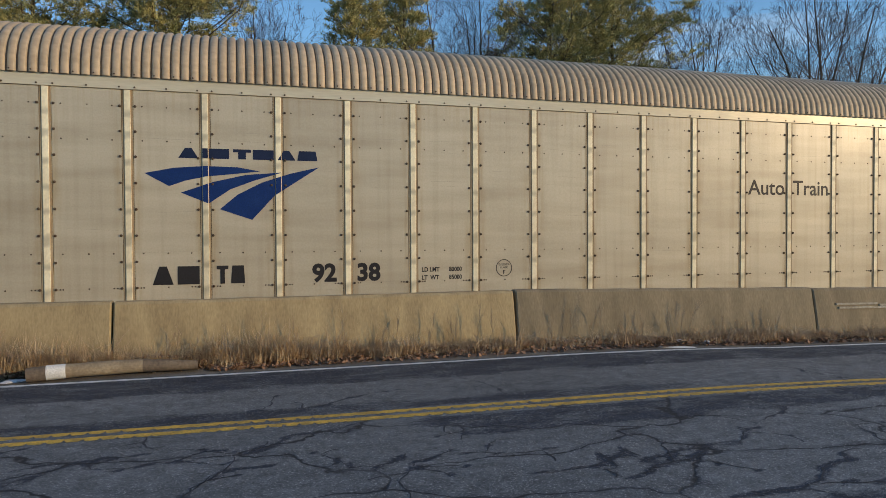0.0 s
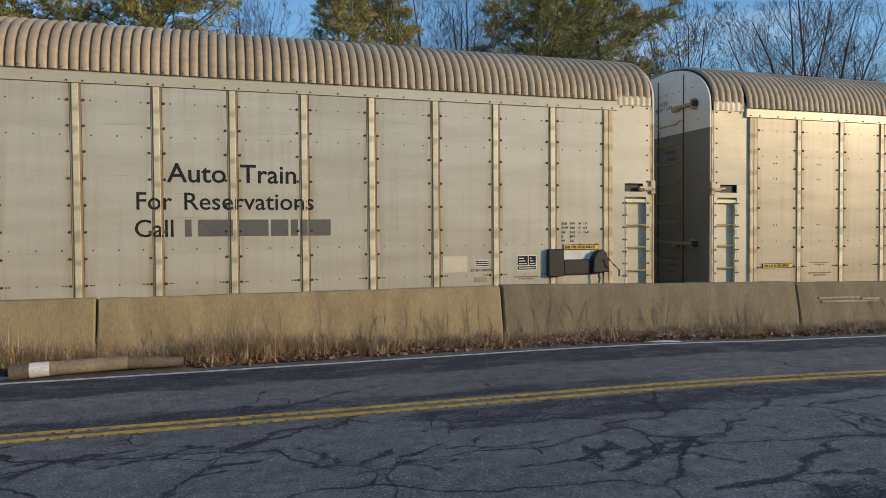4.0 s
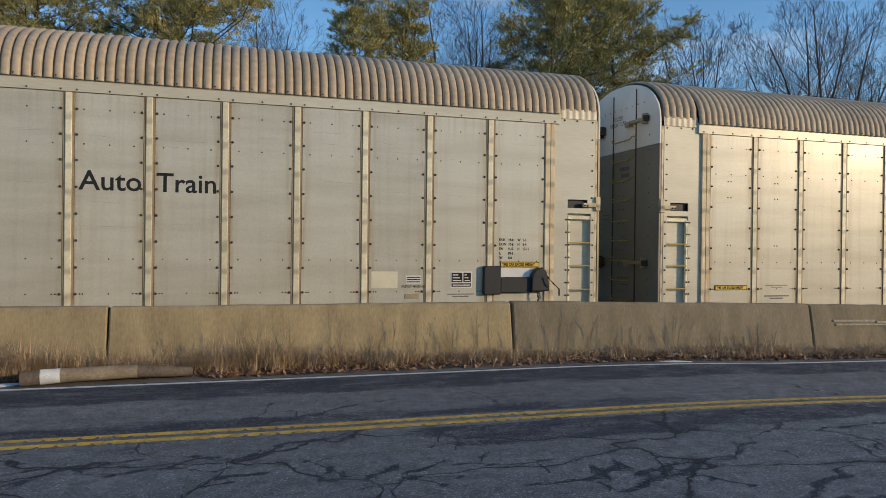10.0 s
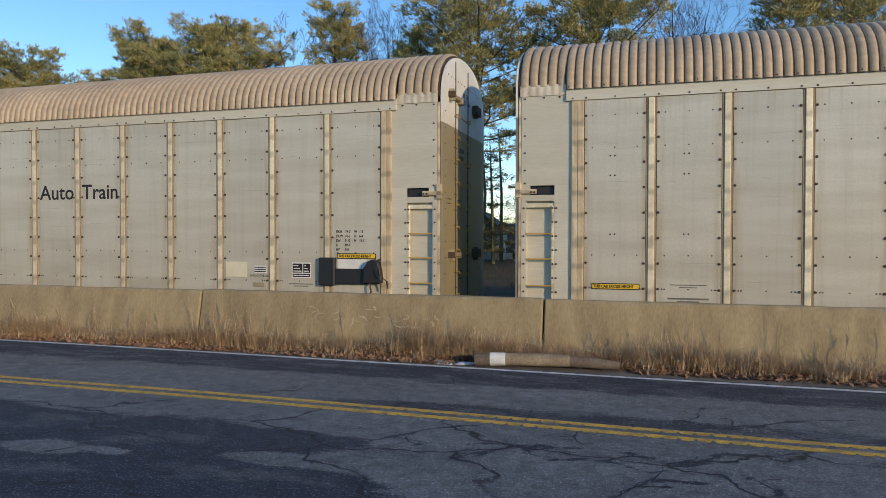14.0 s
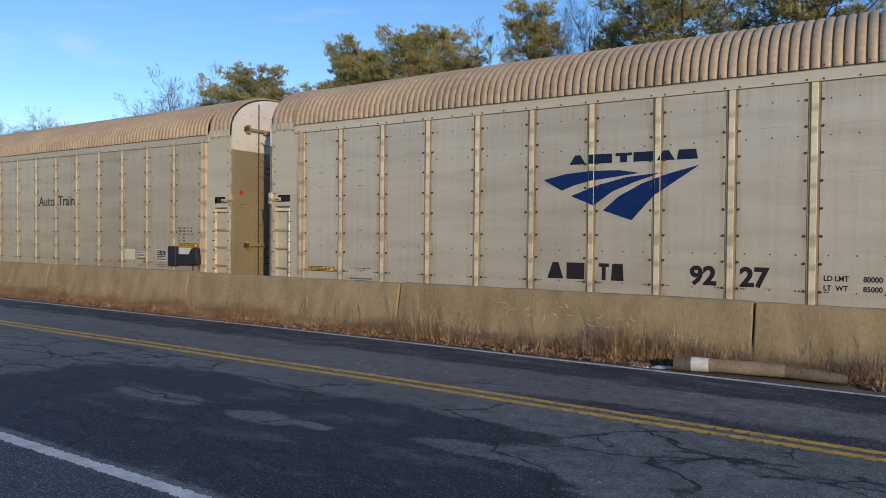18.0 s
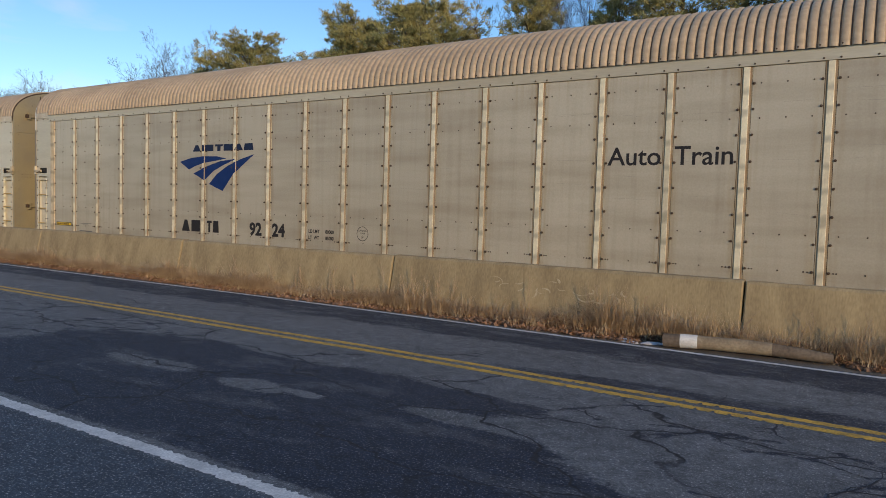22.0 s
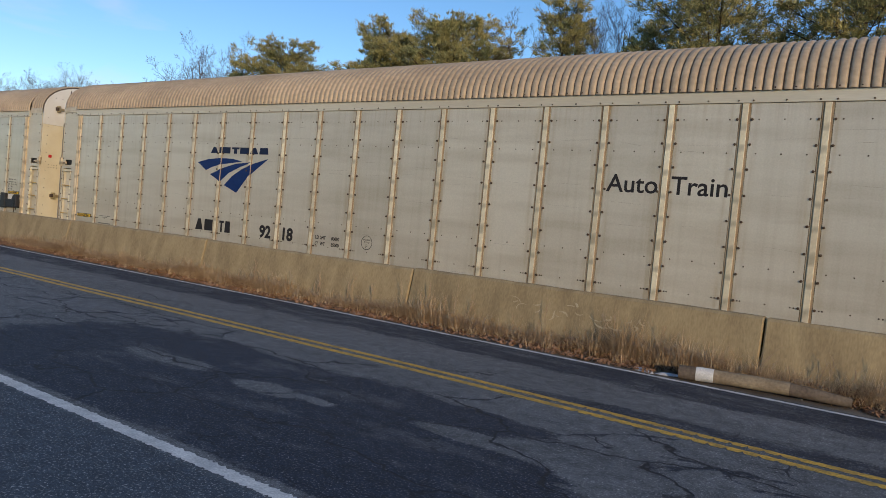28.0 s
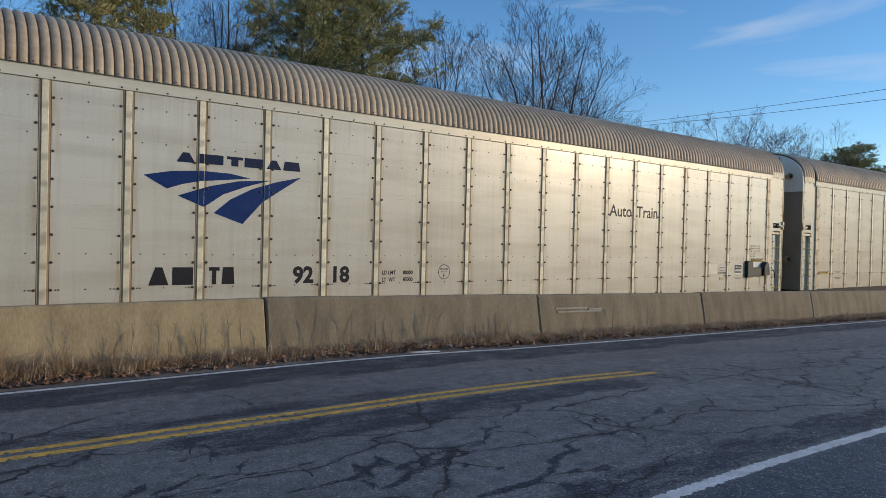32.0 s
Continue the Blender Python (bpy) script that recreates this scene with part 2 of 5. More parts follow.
M_INKFADE = material("faded_dark_lettering", (0.14, 0.135, 0.12), 0.6, grain_amount=0.15)
M_RED = material("red_tag_film", (0.65, 0.03, 0.03), 0.5)
M_RUST = material("rusty_bolt_steel", (0.09, 0.06, 0.04), 0.75, 0.3)
M_BLACK = material("black_painted_steel", (0.025, 0.025, 0.027), 0.55, 0.1, bump=0.2)
M_DARK = material("dark_underframe_steel", (0.05, 0.045, 0.04), 0.8, 0.2)
M_RUNG = material("yellow_painted_rung", (0.55, 0.36, 0.10), 0.5, 0.0)
M_WHITE = material("white_label_film", (0.78, 0.77, 0.72), 0.45, 0.0, grain_amount=0.03)
M_CREAM = material("cream_label_film", (0.74, 0.68, 0.50), 0.5, 0.0, grain_amount=0.03)
M_ENDW = material("white_reflective_end", (0.80, 0.79, 0.74), 0.4, 0.0, (0.66, 0.62, 0.52), 1.5, 0.6, grain_amount=0.05)
M_ENDC = material("cream_end_paint", (0.80, 0.73, 0.53), 0.45, 0.0, (0.64, 0.54, 0.34), 1.5, 0.6, grain_amount=0.05)
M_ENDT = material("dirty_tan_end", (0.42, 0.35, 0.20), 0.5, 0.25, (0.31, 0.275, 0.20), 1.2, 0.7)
# left-facing ends: a darker copy of the end sheet, shade put into the colour
M_END_SHADED = material("grimy_shaded_end", (0.27, 0.245, 0.205), 0.5, 0.2, (0.18, 0.165, 0.14), 1.2, 0.7)
M_YELLOW = material("yellow_sign_film", (0.85, 0.55, 0.03), 0.5)
M_INK = material("dark_lettering", (0.03, 0.028, 0.03), 0.42, grain_amount=0.1, spec=0.14)
M_NAVY = material("navy_lettering", (0.016, 0.026, 0.065), 0.42, grain_amount=0.1, spec=0.14)
M_BLUE = material("deep_blue_marking", (0.006, 0.026, 0.125), 0.40, 0.0, (0.012, 0.04, 0.15), 4, 0.6, spec=0.17)
M_CONC = material("stained_concrete", (0.385, 0.30, 0.165), 0.92, 0.0, (0.22, 0.165, 0.09), 1.5, 0.75, 22, 0.14, 0.25, (2.2, 1, 0.7), per_piece=0.06)
M_ASPH = bpy.data.materials.new("worn_asphalt")
M_VERGE = material("gravel_verge", (0.20, 0.175, 0.14), 0.95, 0.0, (0.10, 0.085, 0.07), 2, 0.8, 90, 0.4, 0.8)
M_SOIL = material("leaf_littered_soil", (0.075, 0.055, 0.035), 0.95, 0.0, (0.04, 0.036, 0.02), 0.5, 0.8, 30, 0.4, 0.8)
M_LINE = material("worn_white_road_paint", (0.80, 0.79, 0.74), 0.7, 0.0, (0.50, 0.50, 0.47), 5, 0.8, 70, 0.2, 0.3)
M_YLINE = material("worn_yellow_road_paint", (0.78, 0.46, 0.07), 0.7, 0.0, (0.22, 0.145, 0.055), 7, 0.6, 60, 0.35, 0.3)
M_BARK = material("grey_brown_bark", (0.11, 0.085, 0.065), 0.9, 0.0, (0.06, 0.048, 0.036), 2, 0.8, 20, 0.3, 0.6)
M_TWIG = material("bare_twig_bark", (0.10, 0.07, 0.066), 0.95)
M_WOODS = material("shaded_wood_foliage", (0.15, 0.15, 0.065), 0.9, 0.0, (0.08, 0.075, 0.045), 0.3, 0.9)
M_BRUSH = material("dark_brush", (0.07, 0.06, 0.04), 0.9, 0.0, (0.05, 0.06, 0.025), 0.4, 0.9)
M_LINE2 = material("scraped_concrete", (0.50, 0.42, 0.28), 0.9, 0.0, (0.34, 0.27, 0.16), 12, 0.95)
M_TAR = material("crack_tar", (0.028, 0.029, 0.033), 0.9, 0.0, (0.045, 0.046, 0.052), 4, 0.8, 60, 0.3, 0.3)
M_TWIG2 = material("dry_weed_stalk", (0.44, 0.32, 0.21), 0.9)
M_SNOW = material("dirty_old_snow", (0.62, 0.64, 0.68), 0.7)
M_LOGEND2 = material("dark_weathered_wood", (0.17, 0.13, 0.09), 0.85, 0.0, (0.10, 0.075, 0.055), 3, 0.9, 30, 0.25, 0.3)
M_CONC2 = material("grey_stained_concrete", (0.26, 0.213, 0.138), 0.92, 0.0, (0.155, 0.125, 0.08), 1.5, 0.75, 22, 0.14, 0.25, (2.2, 1, 0.6), per_piece=0.06)
M_NEEDLE = material("pine_needles", (0.44, 0.38, 0.15), 0.65, 0.0, (0.20, 0.22, 0.095), 0.5, 0.9, 5, 0.3, 0.0)
M_LOG = material("weathered_wood_post", (0.36, 0.29, 0.19), 0.85, 0.0, (0.22, 0.17, 0.11), 3, 0.9, 30, 0.2, 0.3, (1, 1, 1))
M_STRAW = material("dead_straw", (0.62, 0.47, 0.30), 0.9, 0.0, (0.38, 0.26, 0.16), 4, 0.9)
M_LEAF = material("dry_oak_leaves", (0.34, 0.195, 0.115), 0.85, 0.0, (0.17, 0.105, 0.07), 7, 0.9)


def build_asphalt(m):
    """Worn asphalt: pale wheel-polished ground, dark tar-stained fields, a net of fine cracks, and bright stone grains."""
    m.use_nodes = True
    n, l = m.node_tree.nodes, m.node_tree.links
    b = n["Principled BSDF"]
    b.inputs["Roughness"].default_value = 0.82

    def node(kind, **inputs):
        k = n.new(kind)
        for name, value in inputs.items():
            k.inputs[name.replace("_", " ")].default_value = value
        return k

    def noise_of(scale, detail, vec, rough=0.55):
        k = node("ShaderNodeTexNoise", Scale=scale, Detail=detail, Roughness=rough)
        l.new(vec, k.inputs["Vector"])
        return k.outputs["Fac"]

    def ramp(src, a, b2, lo=0.0, hi=1.0):
        k = node("ShaderNodeMapRange", From_Min=a, From_Max=b2, To_Min=lo, To_Max=hi)
        l.new(src, k.inputs["Value"])
        return k.outputs["Result"]

    def math2(op, x, y):
        k = n.new("ShaderNodeMath")
        k.operation = op
        for i, s in enumerate((x, y)):
            if isinstance(s, (int, float)):
                k.inputs[i].default_value = s
            else:
                l.new(s, k.inputs[i])
        return k.outputs[0]

    def blend(fac, x, y):
        k = n.new("ShaderNodeMix")
        k.data_type = "RGBA"
        l.new(fac, k.inputs["Factor"])
        for name, s in (("A", x), ("B", y)):
            if isinstance(s, tuple):
                k.inputs[name].default_value = (*s, 1)
            else:
                l.new(s, k.inputs[name])
        return k.outputs["Result"]

    co = n.new("ShaderNodeTexCoord").outputs["Object"]
    sep = n.new("ShaderNodeSeparateXYZ")
    l.new(co, sep.inputs[0])
    X, Y = sep.outputs["X"], sep.outputs["Y"]
    mp = node("ShaderNodeMapping", Scale=(0.45, 1.0, 1.0))
    l.new(co, mp.inputs["Vector"])
    long = mp.outputs["Vector"]
    # tar bled into the surface, with a ragged edge
    tar = n.new("ShaderNodeAttribute")
    tar.attribute_name = "tar"
    ragged = math2("ADD", math2("MULTIPLY", math2("SUBTRACT", noise_of(3.4, 5, long, 0.65), 0.5), 1.0), math2("MULTIPLY", math2("SUBTRACT", noise_of(26, 4, co, 0.7), 0.5), 0.9))
    dark = ramp(math2("ADD", tar.outputs["Fac"], ragged), 0.39, 0.63)
    dark = math2("MULTIPLY", dark, ramp(noise_of(1.9, 6, long, 0.65), 0.37, 0.47, 0.62, 1.0))
    # net of cracks
    warp = node("ShaderNodeTexNoise", Scale=1.7, Detail=4.0)
    l.new(co, warp.inputs["Vector"])
    wv = n.new("ShaderNodeVectorMath")
    wv.operation = "MULTIPLY_ADD"
    wv.inputs[1].default_value = (0.55, 0.55, 0.0)
    l.new(warp.outputs["Color"], wv.inputs[0])
    l.new(long, wv.inputs[2])
    vor = node("ShaderNodeTexVoronoi", Scale=1.05)
    vor.feature = "DISTANCE_TO_EDGE"
    vor.voronoi_dimensions = "2D"
    l.new(wv.outputs[0], vor.inputs["Vector"])
    d = vor.outputs["Distance"]
    where = math2("MULTIPLY", ramp(noise_of(0.5, 3, co), 0.34, 0.48), math2("MULTIPLY", ramp(Y, 2.9, 3.1), ramp(Y, 6.3, 6.0, 0.25, 1.0)))
    halo = math2("MULTIPLY", ramp(d, 0.10, 0.02), math2("MULTIPLY", where, ramp(noise_of(2.5, 3, co), 0.42, 0.58, 0.0, 0.45)))
    line = math2("MULTIPLY", ramp(d, 0.018, 0.006), where)
    grain, speck = noise_of(170, 2, co), noise_of(62, 2, co)
    pale = blend(ramp(noise_of(0.9, 6, long), 0.35, 0.68), (0.106, 0.111, 0.112), (0.158, 0.163, 0.162))
    pale = blend(ramp(Y, 2.95, 2.75), pale, blend(noise_of(1.4, 5, co), (0.034, 0.049, 0.066), (0.064, 0.083, 0.102)))
    col = blend(math2("MAXIMUM", dark, halo), pale, (0.016, 0.024, 0.040))
    col = blend(math2("MULTIPLY", ramp(speck, 0.58, 0.67, 0.0, 0.85), ramp(dark, 0.0, 1.0, 1.0, 0.5)), col, (0.40, 0.39, 0.37))
    dots = node("ShaderNodeTexVoronoi", Scale=105.0)
    dots.voronoi_dimensions = "2D"
    l.new(co, dots.inputs["Vector"])
    pick = n.new("ShaderNodeSeparateColor")
    l.new(dots.outputs["Color"], pick.inputs[0])
    stone = math2("MULTIPLY", ramp(pick.outputs[0], 0.94, 0.97), ramp(dots.outputs["Distance"], 0.42, 0.25))
    col = blend(math2("MULTIPLY", stone, ramp(pick.outputs[1], 0.0, 1.0, 0.05, 0.65)), col, (0.38, 0.37, 0.35))
    col = blend(line, col, (0.016, 0.017, 0.02))
    fine = node("ShaderNodeTexVoronoi", Scale=4.6)
    fine.feature, fine.voronoi_dimensions = "DISTANCE_TO_EDGE", "2D"
    l.new(wv.outputs[0], fine.inputs["Vector"])
    crazed = math2("MULTIPLY", math2("MULTIPLY", ramp(fine.outputs["Distance"], 0.05, 0.015), ramp(noise_of(1.1, 3, co), 0.42, 0.58)), ramp(dark, 0.2, 0.6))
    col = blend(math2("MULTIPLY", crazed, 0.75), col, (0.010, 0.012, 0.016))
    hsv = n.new("ShaderNodeHueSaturation")
    l.new(math2("MULTIPLY", ramp(grain, 0.3, 0.7, 0.35, 1.65), math2("MULTIPLY", ramp(noise_of(7, 6, co, 0.7), 0.3, 0.7, 0.6, 1.4), ramp(noise_of(36, 3, co), 0.3, 0.7, 0.68, 1.32))), hsv.inputs["Value"])
    l.new(col, hsv.inputs["Color"])
    l.new(hsv.outputs["Color"], b.inputs["Base Color"])
    bp = node("ShaderNodeBump", Strength=0.3, Distance=0.008)
    line = math2("MAXIMUM", line, crazed)
    h = math2("SUBTRACT", math2("ADD", speck, math2("MULTIPLY", grain, 0.5)), math2("MULTIPLY", line, 1.5))
    l.new(h, bp.inputs["Height"])
    l.new(bp.outputs["Normal"], b.inputs["Normal"])


build_asphalt(M_ASPH)

# ---- mesh tools ----
def mesh_of(name, verts, faces, mat, smooth=False):
    me = bpy.data.meshes.new(name)
    me.from_pydata([tuple(v) for v in verts], [], faces)
    me.update()
    for m in (mat if isinstance(mat, (list, tuple)) else [mat]):
        me.materials.append(m)
    if smooth:
        me.polygons.foreach_set("use_smooth", [True] * len(me.polygons))
    return me


def part(name, data, material=None, parent=None, label="", at=None):
    """Links a bmesh or a mesh as one mesh object under a thing or a part."""
    if isinstance(data, bmesh.types.BMesh):
        me = bpy.data.meshes.new(name)
        data.to_mesh(me)
        data.free()
        if material:
            me.materials.append(material)
    else:
        me = data
    ob = new(name, me)
    if parent:
        ob.parent = parent
    if at:
        ob.matrix_basis = at if isinstance(at, Matrix) else Matrix.Translation(at)
    if label:
        ob["label"] = label
    return ob


def boxes(*specs, bevel=0.0):
    """A bmesh of boxes (x0, y0, z0, x1, y1, z1), joined, with edges bevelled."""
    bm = bmesh.new()
    for x0, y0, z0, x1, y1, z1 in specs:
        r = bmesh.ops.create_cube(bm, size=1, matrix=Matrix.Translation(((x0 + x1) / 2, (y0 + y1) / 2, (z0 + z1) / 2)) @ Matrix.Diagonal((x1 - x0, y1 - y0, z1 - z0, 1)))
    if bevel:
        bmesh.ops.bevel(bm, geom=bm.edges[:], offset=bevel, segments=1, affect="EDGES")
    return bm


def extrude_x(profile, x0, x1, mat, name, closed=True):
    """A prism along x over a profile of (y, z)."""
    n = len(profile)
    v = [(x0, y, z) for y, z in profile] + [(x1, y, z) for y, z in profile]
    f = [(i, (i + 1) % n, n + (i + 1) % n, n + i) for i in range(n if closed else n - 1)]
    if closed:
        f += [tuple(range(n))[::-1], tuple(range(n, 2 * n))]
    return mesh_of(name, v, f, mat)


def tube(points, radii, sides=8, verts=None, faces=None, cap=True):
    """Adds a tapering tube through the points to the lists."""
    verts, faces = ([], []) if verts is None else (verts, faces)
    base, pts = len(verts), [Vector(p) for p in points]
    for i, p in enumerate(pts):
        d = (pts[min(i + 1, len(pts) - 1)] - pts[max(i - 1, 0)]).normalized()
        a = d.orthogonal().normalized()
        b = d.cross(a)
        for k in range(sides):
            w = 2 * math.pi * k / sides
            verts.append(tuple(p + (a * math.cos(w) + b * math.sin(w)) * radii[i]))
    for i in range(len(pts) - 1):
        for k in range(sides):
            a, b = base + i * sides + k, base + i * sides + (k + 1) % sides
            faces.append((a, b, b + sides, a + sides))
    if cap:
        faces.append(tuple(range(base, base + sides))[::-1])
        faces.append(tuple(range(base + (len(pts) - 1) * sides, base + len(pts) * sides)))
    return verts, faces


def text_mesh(words, size, mat, name="lettering", squeeze=1.0, align="LEFT", depth=0.002, bold=0.0):
    """Flat letters in the plane facing -y, baseline at z = 0; size is the height of a capital."""
    cu = bpy.data.curves.new(name, "FONT")
    cu.body, cu.size, cu.align_x, cu.extrude, cu.offset = words, size / 0.69, align, depth / 2, bold
    cu.resolution_u = 3
    ob = bpy.data.objects.new(name, cu)
    scene.collection.objects.link(ob)
    me = bpy.data.meshes.new_from_object(ob.evaluated_get(bpy.context.evaluated_depsgraph_get()))
    bpy.data.objects.remove(ob)
    me.transform(Matrix.Diagonal((squeeze, 1, 1, 1)))
    me.transform(Matrix.Rotation(radians(90), 4, "X"))
    me.materials.clear()
    me.materials.append(mat)
    me.name = name
    return me


def plate(outline, mat, name, y=0.0, depth=0.003):
    """A thin flat shape in the plane facing -y from an outline of (x, z)."""
    bm = bmesh.new()
    f = bm.faces.new([bm.verts.new((x, y, z)) for x, z in outline])
    bmesh.ops.triangulate(bm, faces=[f])
    r = bmesh.ops.extrude_face_region(bm, geom=bm.faces[:])
    bmesh.ops.translate(bm, verts=[g for g in r["geom"] if isinstance(g, bmesh.types.BMVert)], vec=(0, depth, 0))
    bmesh.ops.recalc_face_normals(bm, faces=bm.faces[:])
    me = bpy.data.meshes.new(name)
    bm.to_mesh(me)
    bm.free()
    me.materials.append(mat)
    return me

# ---- ground, road, barrier ----
TRAIN_Y = 11.65        # the near side of the train
RAIL_Z = -0.66


def road_z(x):
    """The road falls away gently to the right."""
    x = min(x, 40.0)
    return -0.0195 * (x - 4.0) * min(1.0, (x - 4.0) / 4.0) if x > 4.0 else 0.0


def sheet(name, xs, ys, zf, mat):
    v = [(x, y, zf(x, y)) for y in ys for x in xs]
    n = len(xs)
    f = [(j * n + i, j * n + i + 1, (j + 1) * n + i + 1, (j + 1) * n + i) for j in range(len(ys) - 1) for i in range(n - 1)]
    return mesh_of(name, v, f, mat, True)


XS = [-900, -300, -100, -40, -20, -10, -4, 0, 2, 4, 5, 6, 7, 8, 10, 12, 15, 20, 30, 40, 100, 300, 900]


def ground_z(x, y):
    z = road_z(x)
    if y > 10.5:
        z = min(z, 0) - 0.95 if y < 17 else -0.75 + 0.4 * min(1, (y - 17) / 20)
    return z - 0.06


ground = tagged(part("ground", sheet("ground", XS, [-900, -200, -60, -20, 0, 9, 10.5, 10.9, 16.6, 18, 24, 40, 80, 300, 900], ground_z, M_SOIL)), "brown leaf-littered ground along the railway", "ground", kind="structure")
# cracks: start, heading, length, width of the tar that has bled from them
NEAR_LANE = [(-0.67, 6.18, -64, 0.5, 0.03), (-0.45, 5.68, -4, 1.4, 0.085), (-0.57, 5.67, 208, 1.0, 0.09), (0.6, 5.27, -55, 0.5, 0.06), (0.88, 4.87, -4, 0.4, 0.06),
    (1.29, 4.84, -92, 1.2, 0.055), (1.29, 4.84, 15, 0.45, 0.07), (1.68, 4.96, -12, 0.9, 0.055), (1.87, 6.13, -100, 1.0, 0.022), (2.71, 4.66, -113, 0.4, 0.035),
    (2.56, 4.31, -70, 0.2, 0.045), (2.63, 4.12, -5, 1.4, 0.09), (2.52, 7.72, -80, 1.25, 0.016), (2.74, 6.48, -43, 0.6, 0.014)]
MID_ROAD = [(5.17, 6.2, -126, 1.8, 0.025), (4.11, 4.73, -24, 0.45, 0.045), (6.74, 7.5, -75, 1.1, 0.014), (5.21, 4.77, -108, 0.65, 0.035), (2.07, 4.37, -2, 0.9, 0.085),
    (2.9, 4.38, -9, 1.0, 0.08), (3.06, 3.59, -2, 1.5, 0.09), (8.8, 6.14, -67, 1.3, 0.025), (9.3, 4.95, -66, 1.4, 0.025), (-0.9, 4.3, 10, 1.6, 0.05),
    (5.0, 3.7, 25, 2.0, 0.05), (0.2, 3.8, 8, 1.8, 0.05), (-2.4, 5.3, 12, 0.9, 0.07), (-1.5, 5.49, -12, 0.7, 0.07), (-0.86, 5.32, 20, 0.9, 0.06),
    (-9.2, 5.5, 24, 1.4, 0.06), (-9.3, 5.45, -8, 1.8, 0.05)]
ROAD_ENDS = [(8.2, 6.6, -14, 3.0, 0.03), (10.0, 5.8, -10, 4.0, 0.04), (9.0, 4.6, 14, 4.0, 0.05), (12.5, 6.4, 5, 4.0, 0.05), (0.2, 6.75, 6, 1.8, 0.05),
    (-2.0, 6.7, 5, 1.4, 0.05), (-7.6, 5.9, -80, 1.6, 0.05), (-8.0, 4.7, 172, 3.0, 0.06), (-4.2, 6.6, 40, 0.5, 0.02), (-9.5, 6.0, 175, 4.0, 0.03),
    (-12.0, 7.2, 8, 4.0, 0.03), (-6.3, 3.6, 5, 2.0, 0.02), (-5.0, 3.9, -30, 1.5, 0.018)]


def crack_lines(x, y, heading, length, width, seed):
    """A wandering line with a few short forks."""
    q = random.Random(seed)
    out = []

    def run(x, y, goal, length, forks):
        pts, h = [(x, y)], goal
        n = max(5, int(length / 0.06))
        for i in range(n):
            h += q.gauss(0, 0.30) + (goal - h) * 0.22
            x, y = x + math.cos(h) * length / n, y + math.sin(h) * length / n
            pts.append((x, y))
            if forks and q.random() < 2.2 / n:
                run(x, y, h + q.choice((-1, 1)) * q.uniform(0.5, 1.2), length * q.uniform(0.2, 0.45), False)
        out.append((pts, width if forks else width * 0.6))

    run(x, y, radians(heading), length, True)
    return out


LINES = [ln for i, c in enumerate(NEAR_LANE + MID_ROAD + ROAD_ENDS) for ln in crack_lines(*c, seed=40 + i)]
# worn pale islands in the tar-stained lane: centre and half sizes
ISLANDS = [(-6.2, 4.45, 0.62, 0.15), (-4.73, 4.42, 0.32, 0.17), (-4.1, 4.52, 0.20, 0.07), (-7.0, 5.75, 0.35, 0.10), (-3.2, 5.55, 0.24, 0.08), (-2.7, 5.48, 0.22, 0.07), (-2.75, 4.70, 0.42, 0.13), (-1.75, 4.72, 0.58, 0.22), (-8.3, 5.5, 0.7, 0.22), (-5.4, 5.55, 0.4, 0.08)]


def tar_stain(xs, ys):
    """How much tar has bled into the surface: the stained lane, streaks along the lines, and a seam round every crack."""
    X, Y = np.meshgrid(np.array(xs, float), np.array(ys, float))
    sx = np.array([[noise.noise((a * 1.4, b * 3.0, 0.3)) for a in xs] for b in ys]) * 0.22
    X2, Y2 = X + sx * 1.6, Y + sx * 0.6
    def rise(a, b, s):
        t = np.clip((s - a) / (b - a), 0, 1)
        return t * t * (3 - 2 * t)
    lane = rise(-9.0, -7.9, X2) * rise(0.5, -0.5, X2 + 2.2 - 1.6 * np.maximum(0, 4.7 - Y)) * rise(2.9, 3.1, Y) * rise(5.8, 5.3, Y2)
    for cx, cy, a, b in ISLANDS:
        lane -= 1.5 * np.exp(-((X + sx * 0.9 - cx) / a) ** 2 - ((Y + sx * 0.35 - cy) / b) ** 2)
    t = np.clip(lane, 0, 1) * 0.95
    t = np.maximum(t, 0.62 * rise(5.25, 5.5, Y2) * rise(6.12, 5.95, Y) * rise(0.9, 2.2, X2) * rise(9.0, 6.8, X2))
    t = np.maximum(t, 0.60 * rise(6.36, 6.42, Y) * rise(6.95, 6.62, Y2) * rise(-4.5, -2.5, X2) * rise(6.5, 4.0, X2))
    t = np.maximum(t, 0.62 * rise(7.5, 7.85, Y2))
    t = np.maximum(t, 0.60 * rise(3.75, 3.3, Y2) * rise(2.9, 3.0, Y) * rise(-0.5, 0.8, X2))
    P = np.array([(a, b, w) for pts, w in LINES for a, b in pts])
    flat = np.stack([(X + sx * 0.25).ravel(), (Y + sx * 0.25).ravel()], 1)
    seam = np.zeros(len(flat))
    for s in range(0, len(P), 200):
        q = P[s:s + 200]
        d2 = (flat[:, None, 0] - q[None, :, 0]) ** 2 * 0.6 + (flat[:, None, 1] - q[None, :, 1]) ** 2
        seam = np.maximum(seam, np.exp(-d2 / (0.010 + q[None, :, 2] * 0.40) ** 2).max(1))
    return np.maximum(t.ravel(), seam * 0.92)


